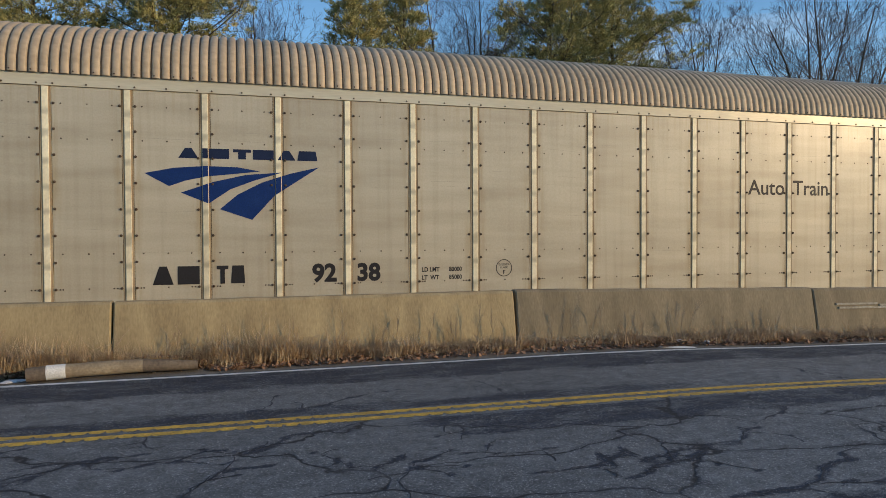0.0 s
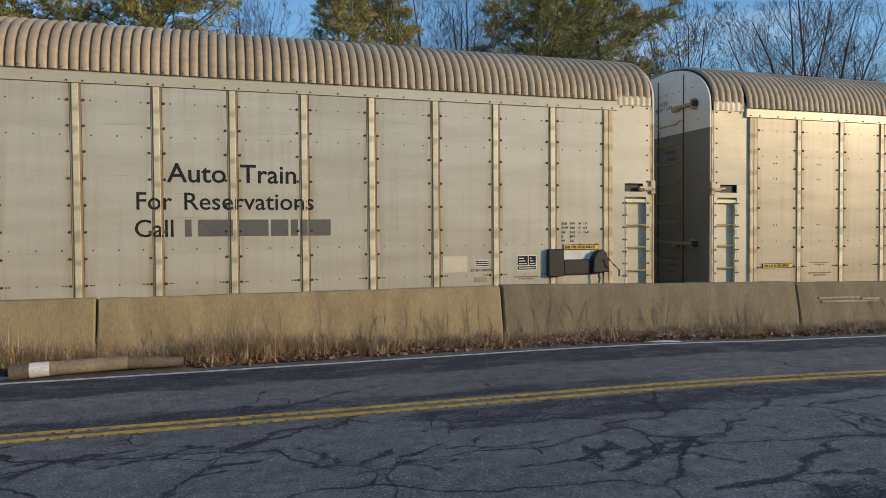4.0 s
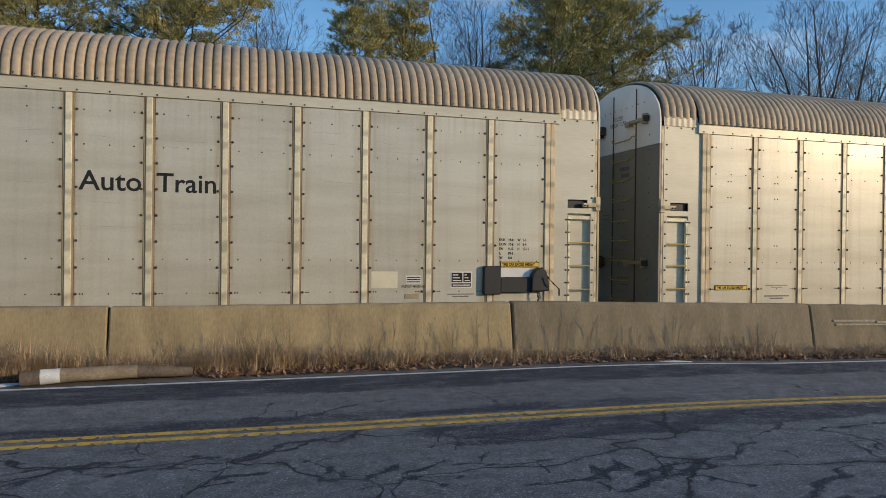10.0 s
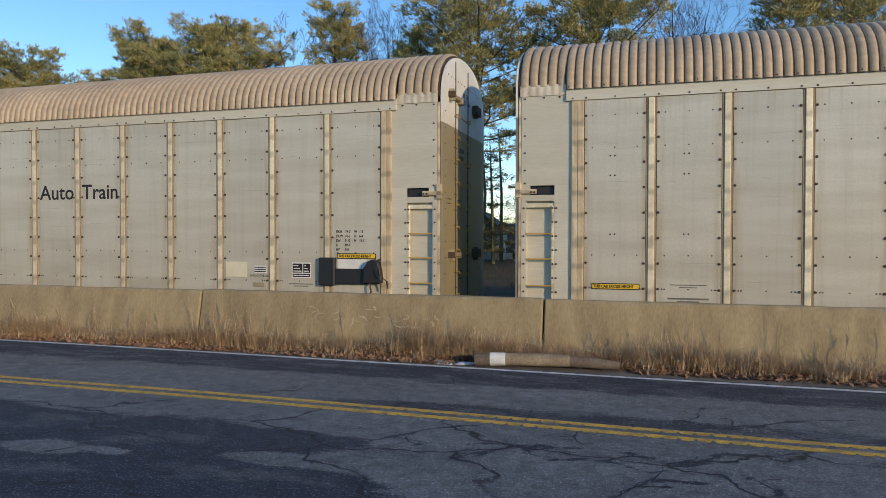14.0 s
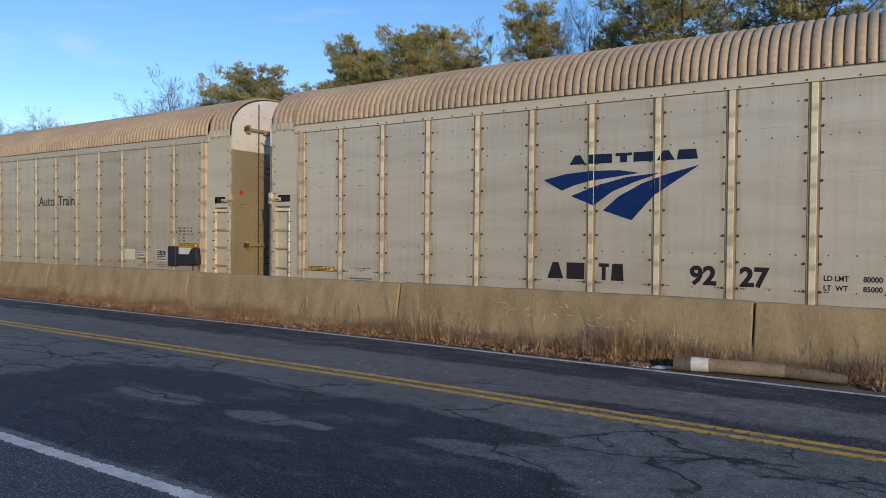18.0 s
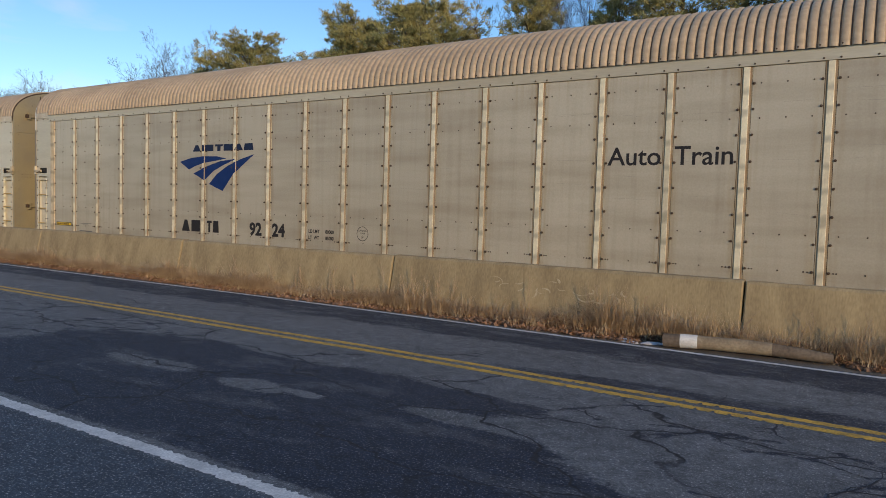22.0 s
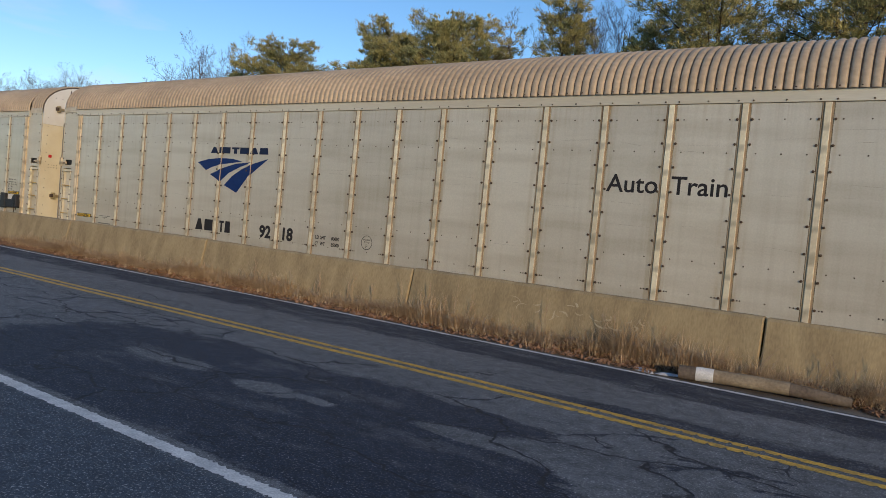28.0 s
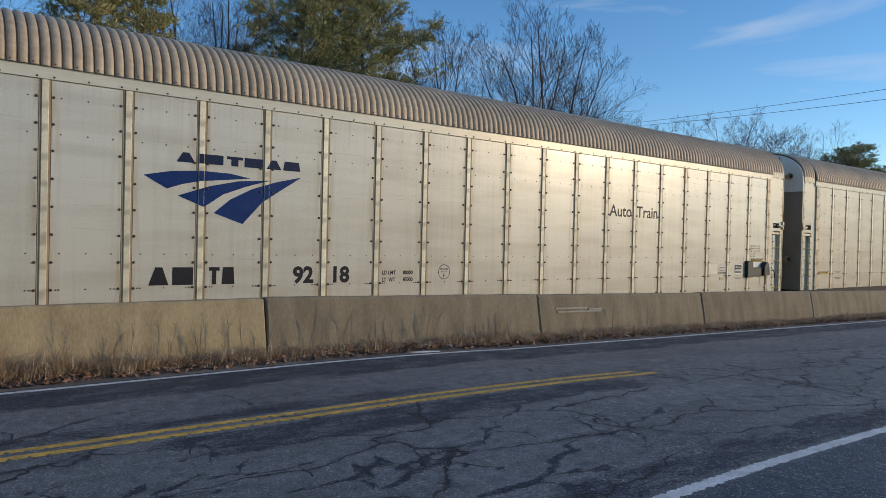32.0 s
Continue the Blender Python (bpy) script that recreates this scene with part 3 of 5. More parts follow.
RX = [-100, -40, -24, -16] + [-11 + 0.08 * i for i in range(314)] + [16, 20, 30, 40, 100]
RY = [-8.0, 0.0, 2.0] + [2.9 + 0.07 * i for i in range(84)] + [8.76]
road_mesh = sheet("road", RX, RY, lambda x, y: road_z(x), M_ASPH)
road_mesh.attributes.new("tar", "FLOAT", "POINT").data.foreach_set("value", tar_stain(RX, RY).astype("f"))
road = tagged(part("road", road_mesh), "cracked grey asphalt road with tar stains", "road", kind="structure")
verge = tagged(part("verge", sheet("verge", XS[2:-2], [8.74, 8.84, 9.1, 9.9], lambda x, y: road_z(x) + (0.0005 if y < 8.8 else 0.0018 if y < 8.9 else 0.012), M_VERGE)), "strip of grit and gravel below the barrier", "verge", kind="structure")


def stripe(name, y0, y1, x0, x1, mat, label, rough=0.006, teeth=0.0):
    rnd = random.Random(name)
    n = int((x1 - x0) / 0.016)
    v = []
    for i in range(n + 1):
        x = x0 + (x1 - x0) * i / n
        a, b = rnd.uniform(-rough, rough) + 0.009 * noise.noise((x * 17, y0, 0)) + 0.006 * noise.noise((x * 45, y0, 0)), rnd.uniform(-rough, rough) + 0.009 * noise.noise((x * 17, y1, 4)) + 0.006 * noise.noise((x * 45, y1, 4))
        if teeth:
            a += teeth * max(0, math.sin(x * 47 + 2 * noise.noise((x, 2, 0)))) ** 5 * max(0.0, 0.6 + 0.9 * noise.noise((x * 1.3, 0, 0))) * (1.0 if x > -2.5 else 0.3)
        w = 0.015 * noise.noise((x * 0.4, y0, 0)) + (0.022 * max(0.0, min(5.0, -x)) + (0.04 - 0.014 * min(6.0, x) if x > 0 else 0.04) if teeth else 0.12 * math.exp(-((x + 9) / 5) ** 2) if y0 > 8 else 0.0)
        z = road_z(x) + 0.003
        v += [(x, y0 + a + w, z), (x, y1 + b + w, z)]
    f = [(2 * i, 2 * i + 2, 2 * i + 3, 2 * i + 1) for i in range(n)]
    return tagged(part(name, mesh_of(name, v, f, mat)), label, "road marking", kind="structure")


stripe("edge_line_far", 8.60, 8.69, -60, 40, M_LINE, "thin worn white edge line on the asphalt")
stripe("edge_line_near", 2.82, 2.93, -30, 40, M_LINE, "worn white shoulder line on the asphalt", 0.012)
stripe("centre_line_a", 6.07, 6.18, -60, 8.45, M_YLINE, "worn yellow centre line of a double pair", 0.003, 0.08)
stripe("centre_line_b", 6.27, 6.37, -60, 8.2, M_YLINE, "worn yellow centre line of a double pair", 0.003, 0.08)


for i, (pts, width) in enumerate(LINES):
    v, f = [], []
    q = random.Random(400 + i)
    for k, (x, y) in enumerate(pts):
        a, b = pts[max(0, k - 1)], pts[min(len(pts) - 1, k + 1)]
        h = math.atan2(b[1] - a[1], b[0] - a[0])
        w = (0.004 + 0.016 * math.sin(math.pi * min(1, k / len(pts) + 0.05))) * q.uniform(0.3, 1.1)
        z = road_z(x) + 0.0012 + 0.00004 * (i % 40)
        v += [(x - math.sin(h) * w / 2, y + math.cos(h) * w / 2, z), (x + math.sin(h) * w / 2, y - math.cos(h) * w / 2, z)]
    f = [(2 * k, 2 * k + 1, 2 * k + 3, 2 * k + 2) for k in range(len(pts) - 1)]
    tagged(part("tar_crack", mesh_of("tar_crack", v, f, M_TAR)), "dark wandering crack filled with tar", "road crack", kind="structure")

JOINT0, SEGMENT = -1.47, 5.46
BARRIER = [(9.37, -0.1), (9.37, 0.08), (9.40, 0.30), (9.50, 0.80), (9.53, 0.835), (9.68, 0.835), (9.71, 0.80), (9.82, 0.25), (9.84, -0.1)]


def barrier_mesh(name, mat):
    """A cast segment: chipped upper edges and softly uneven faces, closed at both ends."""
    q = random.Random(name)
    n, xs = len(BARRIER), [0.012, 0.03] + [0.2 + 0.28 * i for i in range(19)] + [5.43, 5.448]
    v = []
    for x in xs:
        e = 0.018 if x in (xs[0], xs[-1]) else 0.0
        for k, (y, z) in enumerate(BARRIER):
            top = k in (3, 4, 5, 6)
            dz = (q.uniform(-0.006, 0.004) - e * 0.6) if top else 0.0
            dy = q.uniform(-0.003, 0.003) + (e if k in (1, 2, 3) else 0)
            v.append((x, y + dy, z + dz))
    f = [(i * n + k, i * n + (k + 1) % n, (i + 1) * n + (k + 1) % n, (i + 1) * n + k) for i in range(len(xs) - 1) for k in range(n)]
    f += [tuple(range(n))[::-1], tuple(range((len(xs) - 1) * n, len(xs) * n))]
    return mesh_of(name, v, f, mat)


BAR_WARM = [barrier_mesh("warm_segment_%d" % i, M_CONC) for i in range(3)]
BAR_GREY = [barrier_mesh("grey_segment_%d" % i, M_CONC2) for i in range(3)]
for i in range(-9, 11):
    x = JOINT0 + SEGMENT * i
    slope = math.degrees(math.atan2(road_z(x + SEGMENT) - road_z(x), SEGMENT))
    warm = x < 3.5
    ob = new("concrete_barrier", (BAR_WARM if warm else BAR_GREY)[i % 3])
    ob.matrix_basis = pose(x, 0, road_z(x) + (0.012 if i % 2 else 0.0), 0, -slope, 0)
    tagged(ob, "warm tan stained concrete road barrier segment" if warm else "grey-tan weathered concrete road barrier segment", "barrier", group="concrete barrier row")
    if i == -1:
        q = random.Random(12)
        for k in range(19):
            a, z, span, turn = q.uniform(1.85, 4.05), q.uniform(0.40, 0.62), q.uniform(0.05, 0.15), q.uniform(0, 6.28)
            bend, wide, bm = q.uniform(1.2, 3.0), q.uniform(0.006, 0.016), bmesh.new()
            rows = []
            for j in range(10):
                w = turn + bend * j / 9
                thick = wide * (0.3 + math.sin(math.pi * j / 9)) * q.uniform(0.6, 1.3)
                rows.append([bm.verts.new((px, 9.40 + (pz - 0.30) * 0.2 - 0.0045, pz)) for px, pz in ((a + (span + g) * math.cos(w), z + (span + g) * 0.6 * math.sin(w)) for g in (-thick, thick))])
            for u, v in zip(rows, rows[1:]):
                bm.faces.new((u[0], u[1], v[1], v[0]))
            part("white_scuff", bm, M_LINE2, ob, "pale curved scuff scraped into the concrete")
    if i == 2:
        for a, b, z in ((0.45, 1.35, 0.555), (0.5, 1.75, 0.49), (1.4, 1.8, 0.53)):
            part("paint_smear", boxes((a, 9.434 + (0.57 - z) * -0.2, z, b, 9.46, z + 0.03)), M_SMEAR, ob, "faded white paint smear")

# ---- the train ----
HALF, POST0, PITCH, NPOST = 13.575, -12.53, 1.139, 23
Z0, Z_EAVE, Z_ROOF, RISE, WIDTH = 0.30, 3.94, 4.13, 0.99, 3.2
NEAR = -WIDTH / 2
BOLT_Z = [3.69, 3.30, 2.91, 2.50, 2.09, 1.68, 1.27, 0.86, 0.45]


def arch(w, half, rise, z):
    c, s = -math.cos(w), math.sin(w)
    return half * math.copysign(abs(c) ** 0.9, c), z + rise * s ** 0.9


def roof_mesh(name, x0, x1, z, pitch, grow):
    """A corrugated barrel roof: an arch with wide rounded ribs and narrow grooves."""
    n = round((x1 - x0) / pitch)
    prof = [(0.0, 0.0), (0.075, 0.0), (0.14, 0.030), (0.24, 0.041), (0.50, 0.047), (0.76, 0.041), (0.86, 0.030), (0.925, 0.0)]
    xs = [(x0 + (i + u) * (x1 - x0) / n, h) for i in range(n) for u, h in prof] + [(x1, 0.0)]
    A, v = 16, []
    for x, h in xs:
        for k in range(A + 1):
            y, zz = arch(math.pi * k / A, WIDTH / 2 + grow + h, RISE + grow + h, z)
            v.append((x, y, zz))
    m = A + 1
    f = [(i * m + k, (i + 1) * m + k, (i + 1) * m + k + 1, i * m + k + 1) for i in range(len(xs) - 1) for k in range(A)]
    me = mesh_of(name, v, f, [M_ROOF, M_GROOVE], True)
    # the groove faces take a darker brown than the ribs
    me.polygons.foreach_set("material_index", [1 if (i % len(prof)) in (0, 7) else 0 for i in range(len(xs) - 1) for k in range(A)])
    return me


def bolt_heads(places, size, depth, mat, name):
    """Many small domed hexagonal heads facing -y, in one mesh."""
    v, f = [], []
    for x, y, z in places:
        b = len(v)
        for r, d in ((1.0, 0.0), (0.8, 0.8)):
            v += [(x + size * r * math.cos(k * math.pi / 3), y - depth * d, z + size * r * math.sin(k * math.pi / 3)) for k in range(6)]
        v.append((x, y - depth, z))
        for k in range(6):
            j = (k + 1) % 6
            f += [(b + k, b + 6 + k, b + 6 + j, b + j), (b + 6 + k, b + 12, b + 6 + j)]
    return mesh_of(name, v, f, mat)


def end_sheet(name, x, s, z0, z1, top, mat):
    """A flat sheet across the car's end from z0 up to z1, or up to the arch."""
    out = [(-1.56, z0), (1.56, z0)]
    if top:
        out += [arch(math.pi * (1 - k / 18), 1.56, RISE - 0.03, Z_ROOF + 0.02) for k in range(19)]
    else:
        out += [(1.56, z1), (-1.56, z1)]
    n = len(out)
    v = [(x, y, z) for y, z in out] + [(x - s * 0.035, y, z) for y, z in out]
    f = [tuple(range(n)) if s > 0 else tuple(range(n))[::-1], tuple(range(n, 2 * n))[::-1] if s > 0 else tuple(range(n, 2 * n))]
    f += [(i, n + i, n + (i + 1) % n, (i + 1) % n) if s > 0 else (i, (i + 1) % n, n + (i + 1) % n, n + i) for i in range(n)]
    return mesh_of(name, v, f, mat)


X_END = 13.60        # the end doors stand proud of the roof
ME_END_WHITE, ME_END_TAN = {}, {}
for s in (-1, 1):
    ME_END_WHITE[s] = end_sheet("upper_end_sheet", s * X_END, s, 3.72, 0, True, M_ENDW)
    ME_END_TAN[s] = end_sheet("upper_end_sheet", s * X_END, s, 3.72, 0, True, M_ENDT)


ME_DOOR = {s: end_sheet("end_door", s * X_END, s, Z0, 3.715, False, M_ENDT if s > 0 else M_END_SHADED) for s in (-1, 1)}
ME_DOOR_PALE = end_sheet("end_door", X_END, 1, Z0, 3.715, False, M_ENDC)


def build_end(car, s):
    """One end of the car: the closed folding doors, their hardware, and the side's end bay with its ladder."""
    X = lambda x: s * x
    def bx(x0, y0, z0, x1, y1, z1):
        a, b = sorted((s * x0, s * x1))
        return (a, y0, z0, b, y1, z1)
    part("end_door", ME_DOOR[s], None, car, "tan grimy folding end doors" if s > 0 else "grimy folding end doors with shade put into the colour")
    part("upper_end_sheet", ME_END_WHITE[s], None, car)
    for y in (-0.72, 0.18):
        part("door_seam", boxes(bx(13.59, y - 0.014, Z0, 13.612, y + 0.014, 4.95)), M_RUST, car)
    for i in range(9):
        z = 0.62 + 0.42 * i
        v, f = tube([(s * 13.6, -0.66, z), (s * 13.66, -0.66, z), (s * 13.67, -0.58, z - 0.06), (s * 13.67, 0.08, z - 0.07), (s * 13.67, 0.14, z), (s * 13.6, 0.14, z)], [0.013] * 6, 6)
        part("grab_iron", mesh_of("grab_iron", v, f, M_RUSTY_Y), None, car)
    for z in (1.36, 4.26):
        hinge = part("door_lock", boxes(bx(13.6, -1.12, z - 0.03, 13.68, -0.45, z + 0.04), bx(13.6, -1.16, z - 0.10, 13.7, -1.06, z + 0.11), bx(13.6, -0.6, z - 0.07, 13.7, -0.42, z + 0.03), bevel=0.008), M_ENDT, car)
        part("latch_pin", boxes(bx(13.6, -1.20, z - 0.05, 13.72, -1.13, z + 0.06), bevel=0.006), M_RUST, hinge)
        part("far_door_lock", boxes(bx(13.6, 0.5, z - 0.09, 13.72, 0.85, z + 0.09), bx(13.6, 0.6, z - 0.14, 13.7, 0.68, z + 0.12), bevel=0.01), M_RUST, car)
    turn = Matrix.Rotation(radians(90 * s), 4, "Z")
    for words, z in (("EXCESS", 4.40), ("HEIGHT CAR", 4.28)):
        me = text_mesh(words, 0.085, M_INKFADE, "height_lettering", 0.9, "CENTER")
        part("height_lettering", me, None, car, at=Matrix.Translation((s * 13.603, 0.0, z)) @ turn)
    for k, (y, z, w) in enumerate(((-0.45, 3.30, 0.34), (-0.45, 3.16, 0.3), (-0.5, 1.02, 0.3), (-0.5, 0.95, 0.26), (-0.5, 0.88, 0.28))):
        part("end_bar", boxes(bx(13.6, y, z, 13.603, y + w, z + (0.08 if z > 2 else 0.03))), M_INKFADE, car)
    heads = bolt_heads([(y, 0.0, 0.45 + 0.29 * i) for i in range(13) for y in (-1.40, -0.80, -0.64, 0.10, 0.26, 1.2)] + [(y + 0.09 * j, 0.0, z) for y in (-1.3, -0.6) for j in range(4) for z in (2.30, 2.38)] + [(-1.2 + 0.22 * i, 0.0, 4.62) for i in range(11)], 0.013, 0.012, M_RUST, "door_rivets")
    heads.transform(Matrix.Translation((s * 13.6, 0, 0)) @ turn)
    tagged(part("door_rivets", heads, None, car), kind="stuff")
    # corner frame, dark slit beside the doors
    part("corner_post", boxes(bx(13.503, NEAR + 0.045, Z0, 13.552, NEAR + 0.085, 4.06), bevel=0.005), M_ENDPOST, car, "slim rust-edged corner post")
    part("corner_slit", boxes(bx(13.44, NEAR + 0.092, Z0, 13.556, NEAR + 0.13, Z_ROOF + 0.1)), M_DARK, car)
    # roof rim round the end
    v, f = [], []
    pts = [arch(math.pi * k / 20, WIDTH / 2 - 0.03, RISE, Z_ROOF + 0.03) for k in range(21)]
    for x in (13.48, 13.545):
        for g in (0.0, -0.05):
            v += [(s * x, y * (1 + g / 1.6), z + g * max(0, (z - 4.1))) for y, z in pts]
    for a, b in ((0, 2), (2, 3), (3, 1)):
        f += [(a * 21 + i, a * 21 + i + 1, b * 21 + i + 1, b * 21 + i) for i in range(20)]
    part("end_rim", mesh_of("end_rim", v, f, M_RUST), None, car)
    # the end bay of the side, with the ladder recess
    y0, y1 = NEAR + 0.038, NEAR + 0.06
    bay = part("end_bay_panel", boxes(bx(12.64, y0, 2.56, 13.50, y1, 4.08)), M_PANEL, car)
    part("bay_stile", boxes(bx(12.64, y0, Z0, 12.94, y1, 2.56)), M_PANEL, bay)
    part("slot_jamb", boxes(bx(13.35, y0, 2.40, 13.50, y1, 2.56)), M_PANEL, bay)
    part("bay_lintel", boxes(bx(12.94, y0, 2.30, 13.50, y1, 2.40)), M_PANEL, bay)
    part("outer_stile", boxes(bx(13.42, y0, Z0, 13.50, y1, 2.30)), M_PANEL, bay)
    part("recess_back", boxes(bx(12.90, NEAR + 0.135, Z0, 13.46, NEAR + 0.155, 2.33), bx(12.93, NEAR + 0.076, Z0, 12.942, NEAR + 0.135, 2.32), bx(13.42, NEAR + 0.076, Z0, 13.432, NEAR + 0.135, 2.32), bx(12.94, NEAR + 0.076, 2.30, 13.42, NEAR + 0.135, 2.312)), M_PANEL, bay)
    part("ladder_rail", boxes(bx(12.95, NEAR + 0.03, Z0, 12.99, NEAR + 0.09, 2.22), bevel=0.004), M_POST, bay)
    part("ladder_header", boxes(bx(12.96, NEAR + 0.05, 2.19, 13.42, NEAR + 0.12, 2.26), bevel=0.004), M_POST, bay)
    for z in (0.44, 0.87, 1.32, 1.75):
        v, f = tube([(X(12.97), NEAR + 0.035, z), (X(13.42), NEAR + 0.035, z)], [0.014, 0.014], 6)
        part("ladder_rung", mesh_of("ladder_rung", v, f, M_RUNG), None, bay, "ochre-yellow ladder rung")
    part("dark_slot", boxes(bx(12.94, NEAR + 0.10, 2.40, 13.36, NEAR + 0.12, 2.56)), M_BLACK, bay)
    part("slot_bracket", boxes(bx(13.24, NEAR - 0.01, 2.42, 13.60, NEAR + 0.05, 2.50), bx(13.50, NEAR - 0.01, 2.36, 13.60, NEAR + 0.08, 2.62), bevel=0.008), M_ENDPOST, bay)
    # scalloped strip under the end roof
    part("scallop_strip", roof_strip("scallop_strip", s), None, car)
    tagged(part("bay_bolts", bolt_heads([(X(x), y0, z) for z in [4.02, 3.69, 3.40, 3.11, 2.82, 2.60] for x in (13.44,)] + [(X(x), y0, 4.03) for x in (12.86, 13.12)] + [(X(x), y0, 2.18 - 0.235 * i) for i in range(8) for x in (12.91, 13.46)] + [(X(x), NEAR + 0.03, 2.18 - 0.235 * i) for i in range(8) for x in (12.97,)] + [(X(13.27), NEAR - 0.01, 2.45), (X(13.33), NEAR - 0.01, 2.45)], 0.018, 0.02, M_RUST, "bay_bolts"), None, bay), kind="stuff")


def roof_strip(name, s):
    n, v = 12, []
    for i in range(n * 4 + 1):
        u = i / (n * 4)
        x = s * (12.75 + u * 0.77)
        y = NEAR + 0.02 + 0.004 * math.cos(u * 2 * math.pi * 6)
        v += [(x, y, 4.06), (x, y, 4.24), (x, y + 0.05, 4.24), (x, y + 0.05, 4.06)]
    f = []
    for i in range(n * 4):
        a, b = 4 * i, 4 * i + 4
        q = [(a, b, b + 1, a + 1), (a + 1, b + 1, b + 2, a + 2), (a + 3, b + 3, b, a)]
        f += q if s > 0 else [t[::-1] for t in q]
    return mesh_of(name, v, f, M_STRIP)


# outlines of the printed marks on the side (x, z)
SWOOSHES = [
    [(-6.60, 2.66), (-6.18, 2.75), (-5.70, 2.79), (-5.20, 2.78), (-4.85, 2.72), (-5.26, 2.67), (-5.70, 2.62), (-6.00, 2.55), (-6.24, 2.46)],
    [(-6.07, 2.36), (-5.57, 2.54), (-5.07, 2.66), (-4.49, 2.71), (-4.94, 2.57), (-5.32, 2.42), (-5.65, 2.19)],
    [(-5.48, 2.10), (-5.20, 2.34), (-4.82, 2.54), (-4.38, 2.69), (-3.89, 2.81), (-4.24, 2.58), (-4.62, 2.33), (-4.98, 1.93)]]


def clip_x(outline, a, b):
    """The part of an outline between two upright lines."""
    for bound, keep in ((a, lambda x: x >= a), (b, lambda x: x <= b)):
        out = []
        for (x0, z0), (x1, z1) in zip(outline, outline[1:] + outline[:1]):
            if keep(x0):
                out.append((x0, z0))
            if keep(x0) != keep(x1):
                k = (bound - x0) / (x1 - x0)
                out.append((bound, z0 + k * (z1 - z0)))
        outline = out
    return outline


def surface_y(x):
    """How far the side stands out at x: on a post's face or on a panel."""
    d = (x - POST0) % PITCH
    return NEAR - 0.005 if min(d, PITCH - d) < 0.042 else NEAR + 0.013


def on_side(outline, mat, name, parent, label=""):
    """A printed mark laid on the panels and over the posts between them."""
    x0, x1 = min(p[0] for p in outline), max(p[0] for p in outline)
    cuts = sorted({x0, x1, *[c for i in range(NPOST) for c in (POST0 + PITCH * i - 0.042, POST0 + PITCH * i + 0.042) if x0 < c < x1]})
    bm = bmesh.new()
    for a, b in zip(cuts, cuts[1:]):
        o = clip_x(outline, a, b)
        o = [p for i, p in enumerate(o) if (Vector(p) - Vector(o[i - 1])).length > 1e-4]
        if len(o) < 3:
            continue
        y = surface_y((a + b) / 2) - 0.003
        face = bm.faces.new([bm.verts.new((x, y, z)) for x, z in o])
        face.normal_update()
        if face.normal.y > 0:
            face.normal_flip()
    bmesh.ops.triangulate(bm, faces=bm.faces[:])
    return part(name, bm, mat, parent, label)


def letters(words, x, z, size, mat, parent, name="lettering", squeeze=1.0, y=None, bold=0.0, label=""):
    """Painted letters on the panels; where they cross a post they go on over its face."""
    me = text_mesh(words, size, mat, name, squeeze, bold=bold)
    ob = part(name, me, None, parent, label, at=(x, (NEAR + 0.0135 if y is None else y), z))
    ends = [v.co.x + x for v in me.vertices]
    for i in range(1, NPOST - 1):
        c = POST0 + PITCH * i
        if size > 0.1 and min(ends) < c + 0.05 and max(ends) > c - 0.05:
            bm = bmesh.new()
            bm.from_mesh(me)
            for cut, side in ((c - 0.041 - x, -1), (c + 0.041 - x, 1)):
                bmesh.ops.bisect_plane(bm, geom=bm.verts[:] + bm.edges[:] + bm.faces[:], plane_co=(cut, 0, 0), plane_no=(side, 0, 0), clear_outer=True)
            if bm.faces:
                part("post_lettering", bm, mat, parent, at=(x, NEAR - 0.0064, z))
            else:
                bm.free()
    return ob


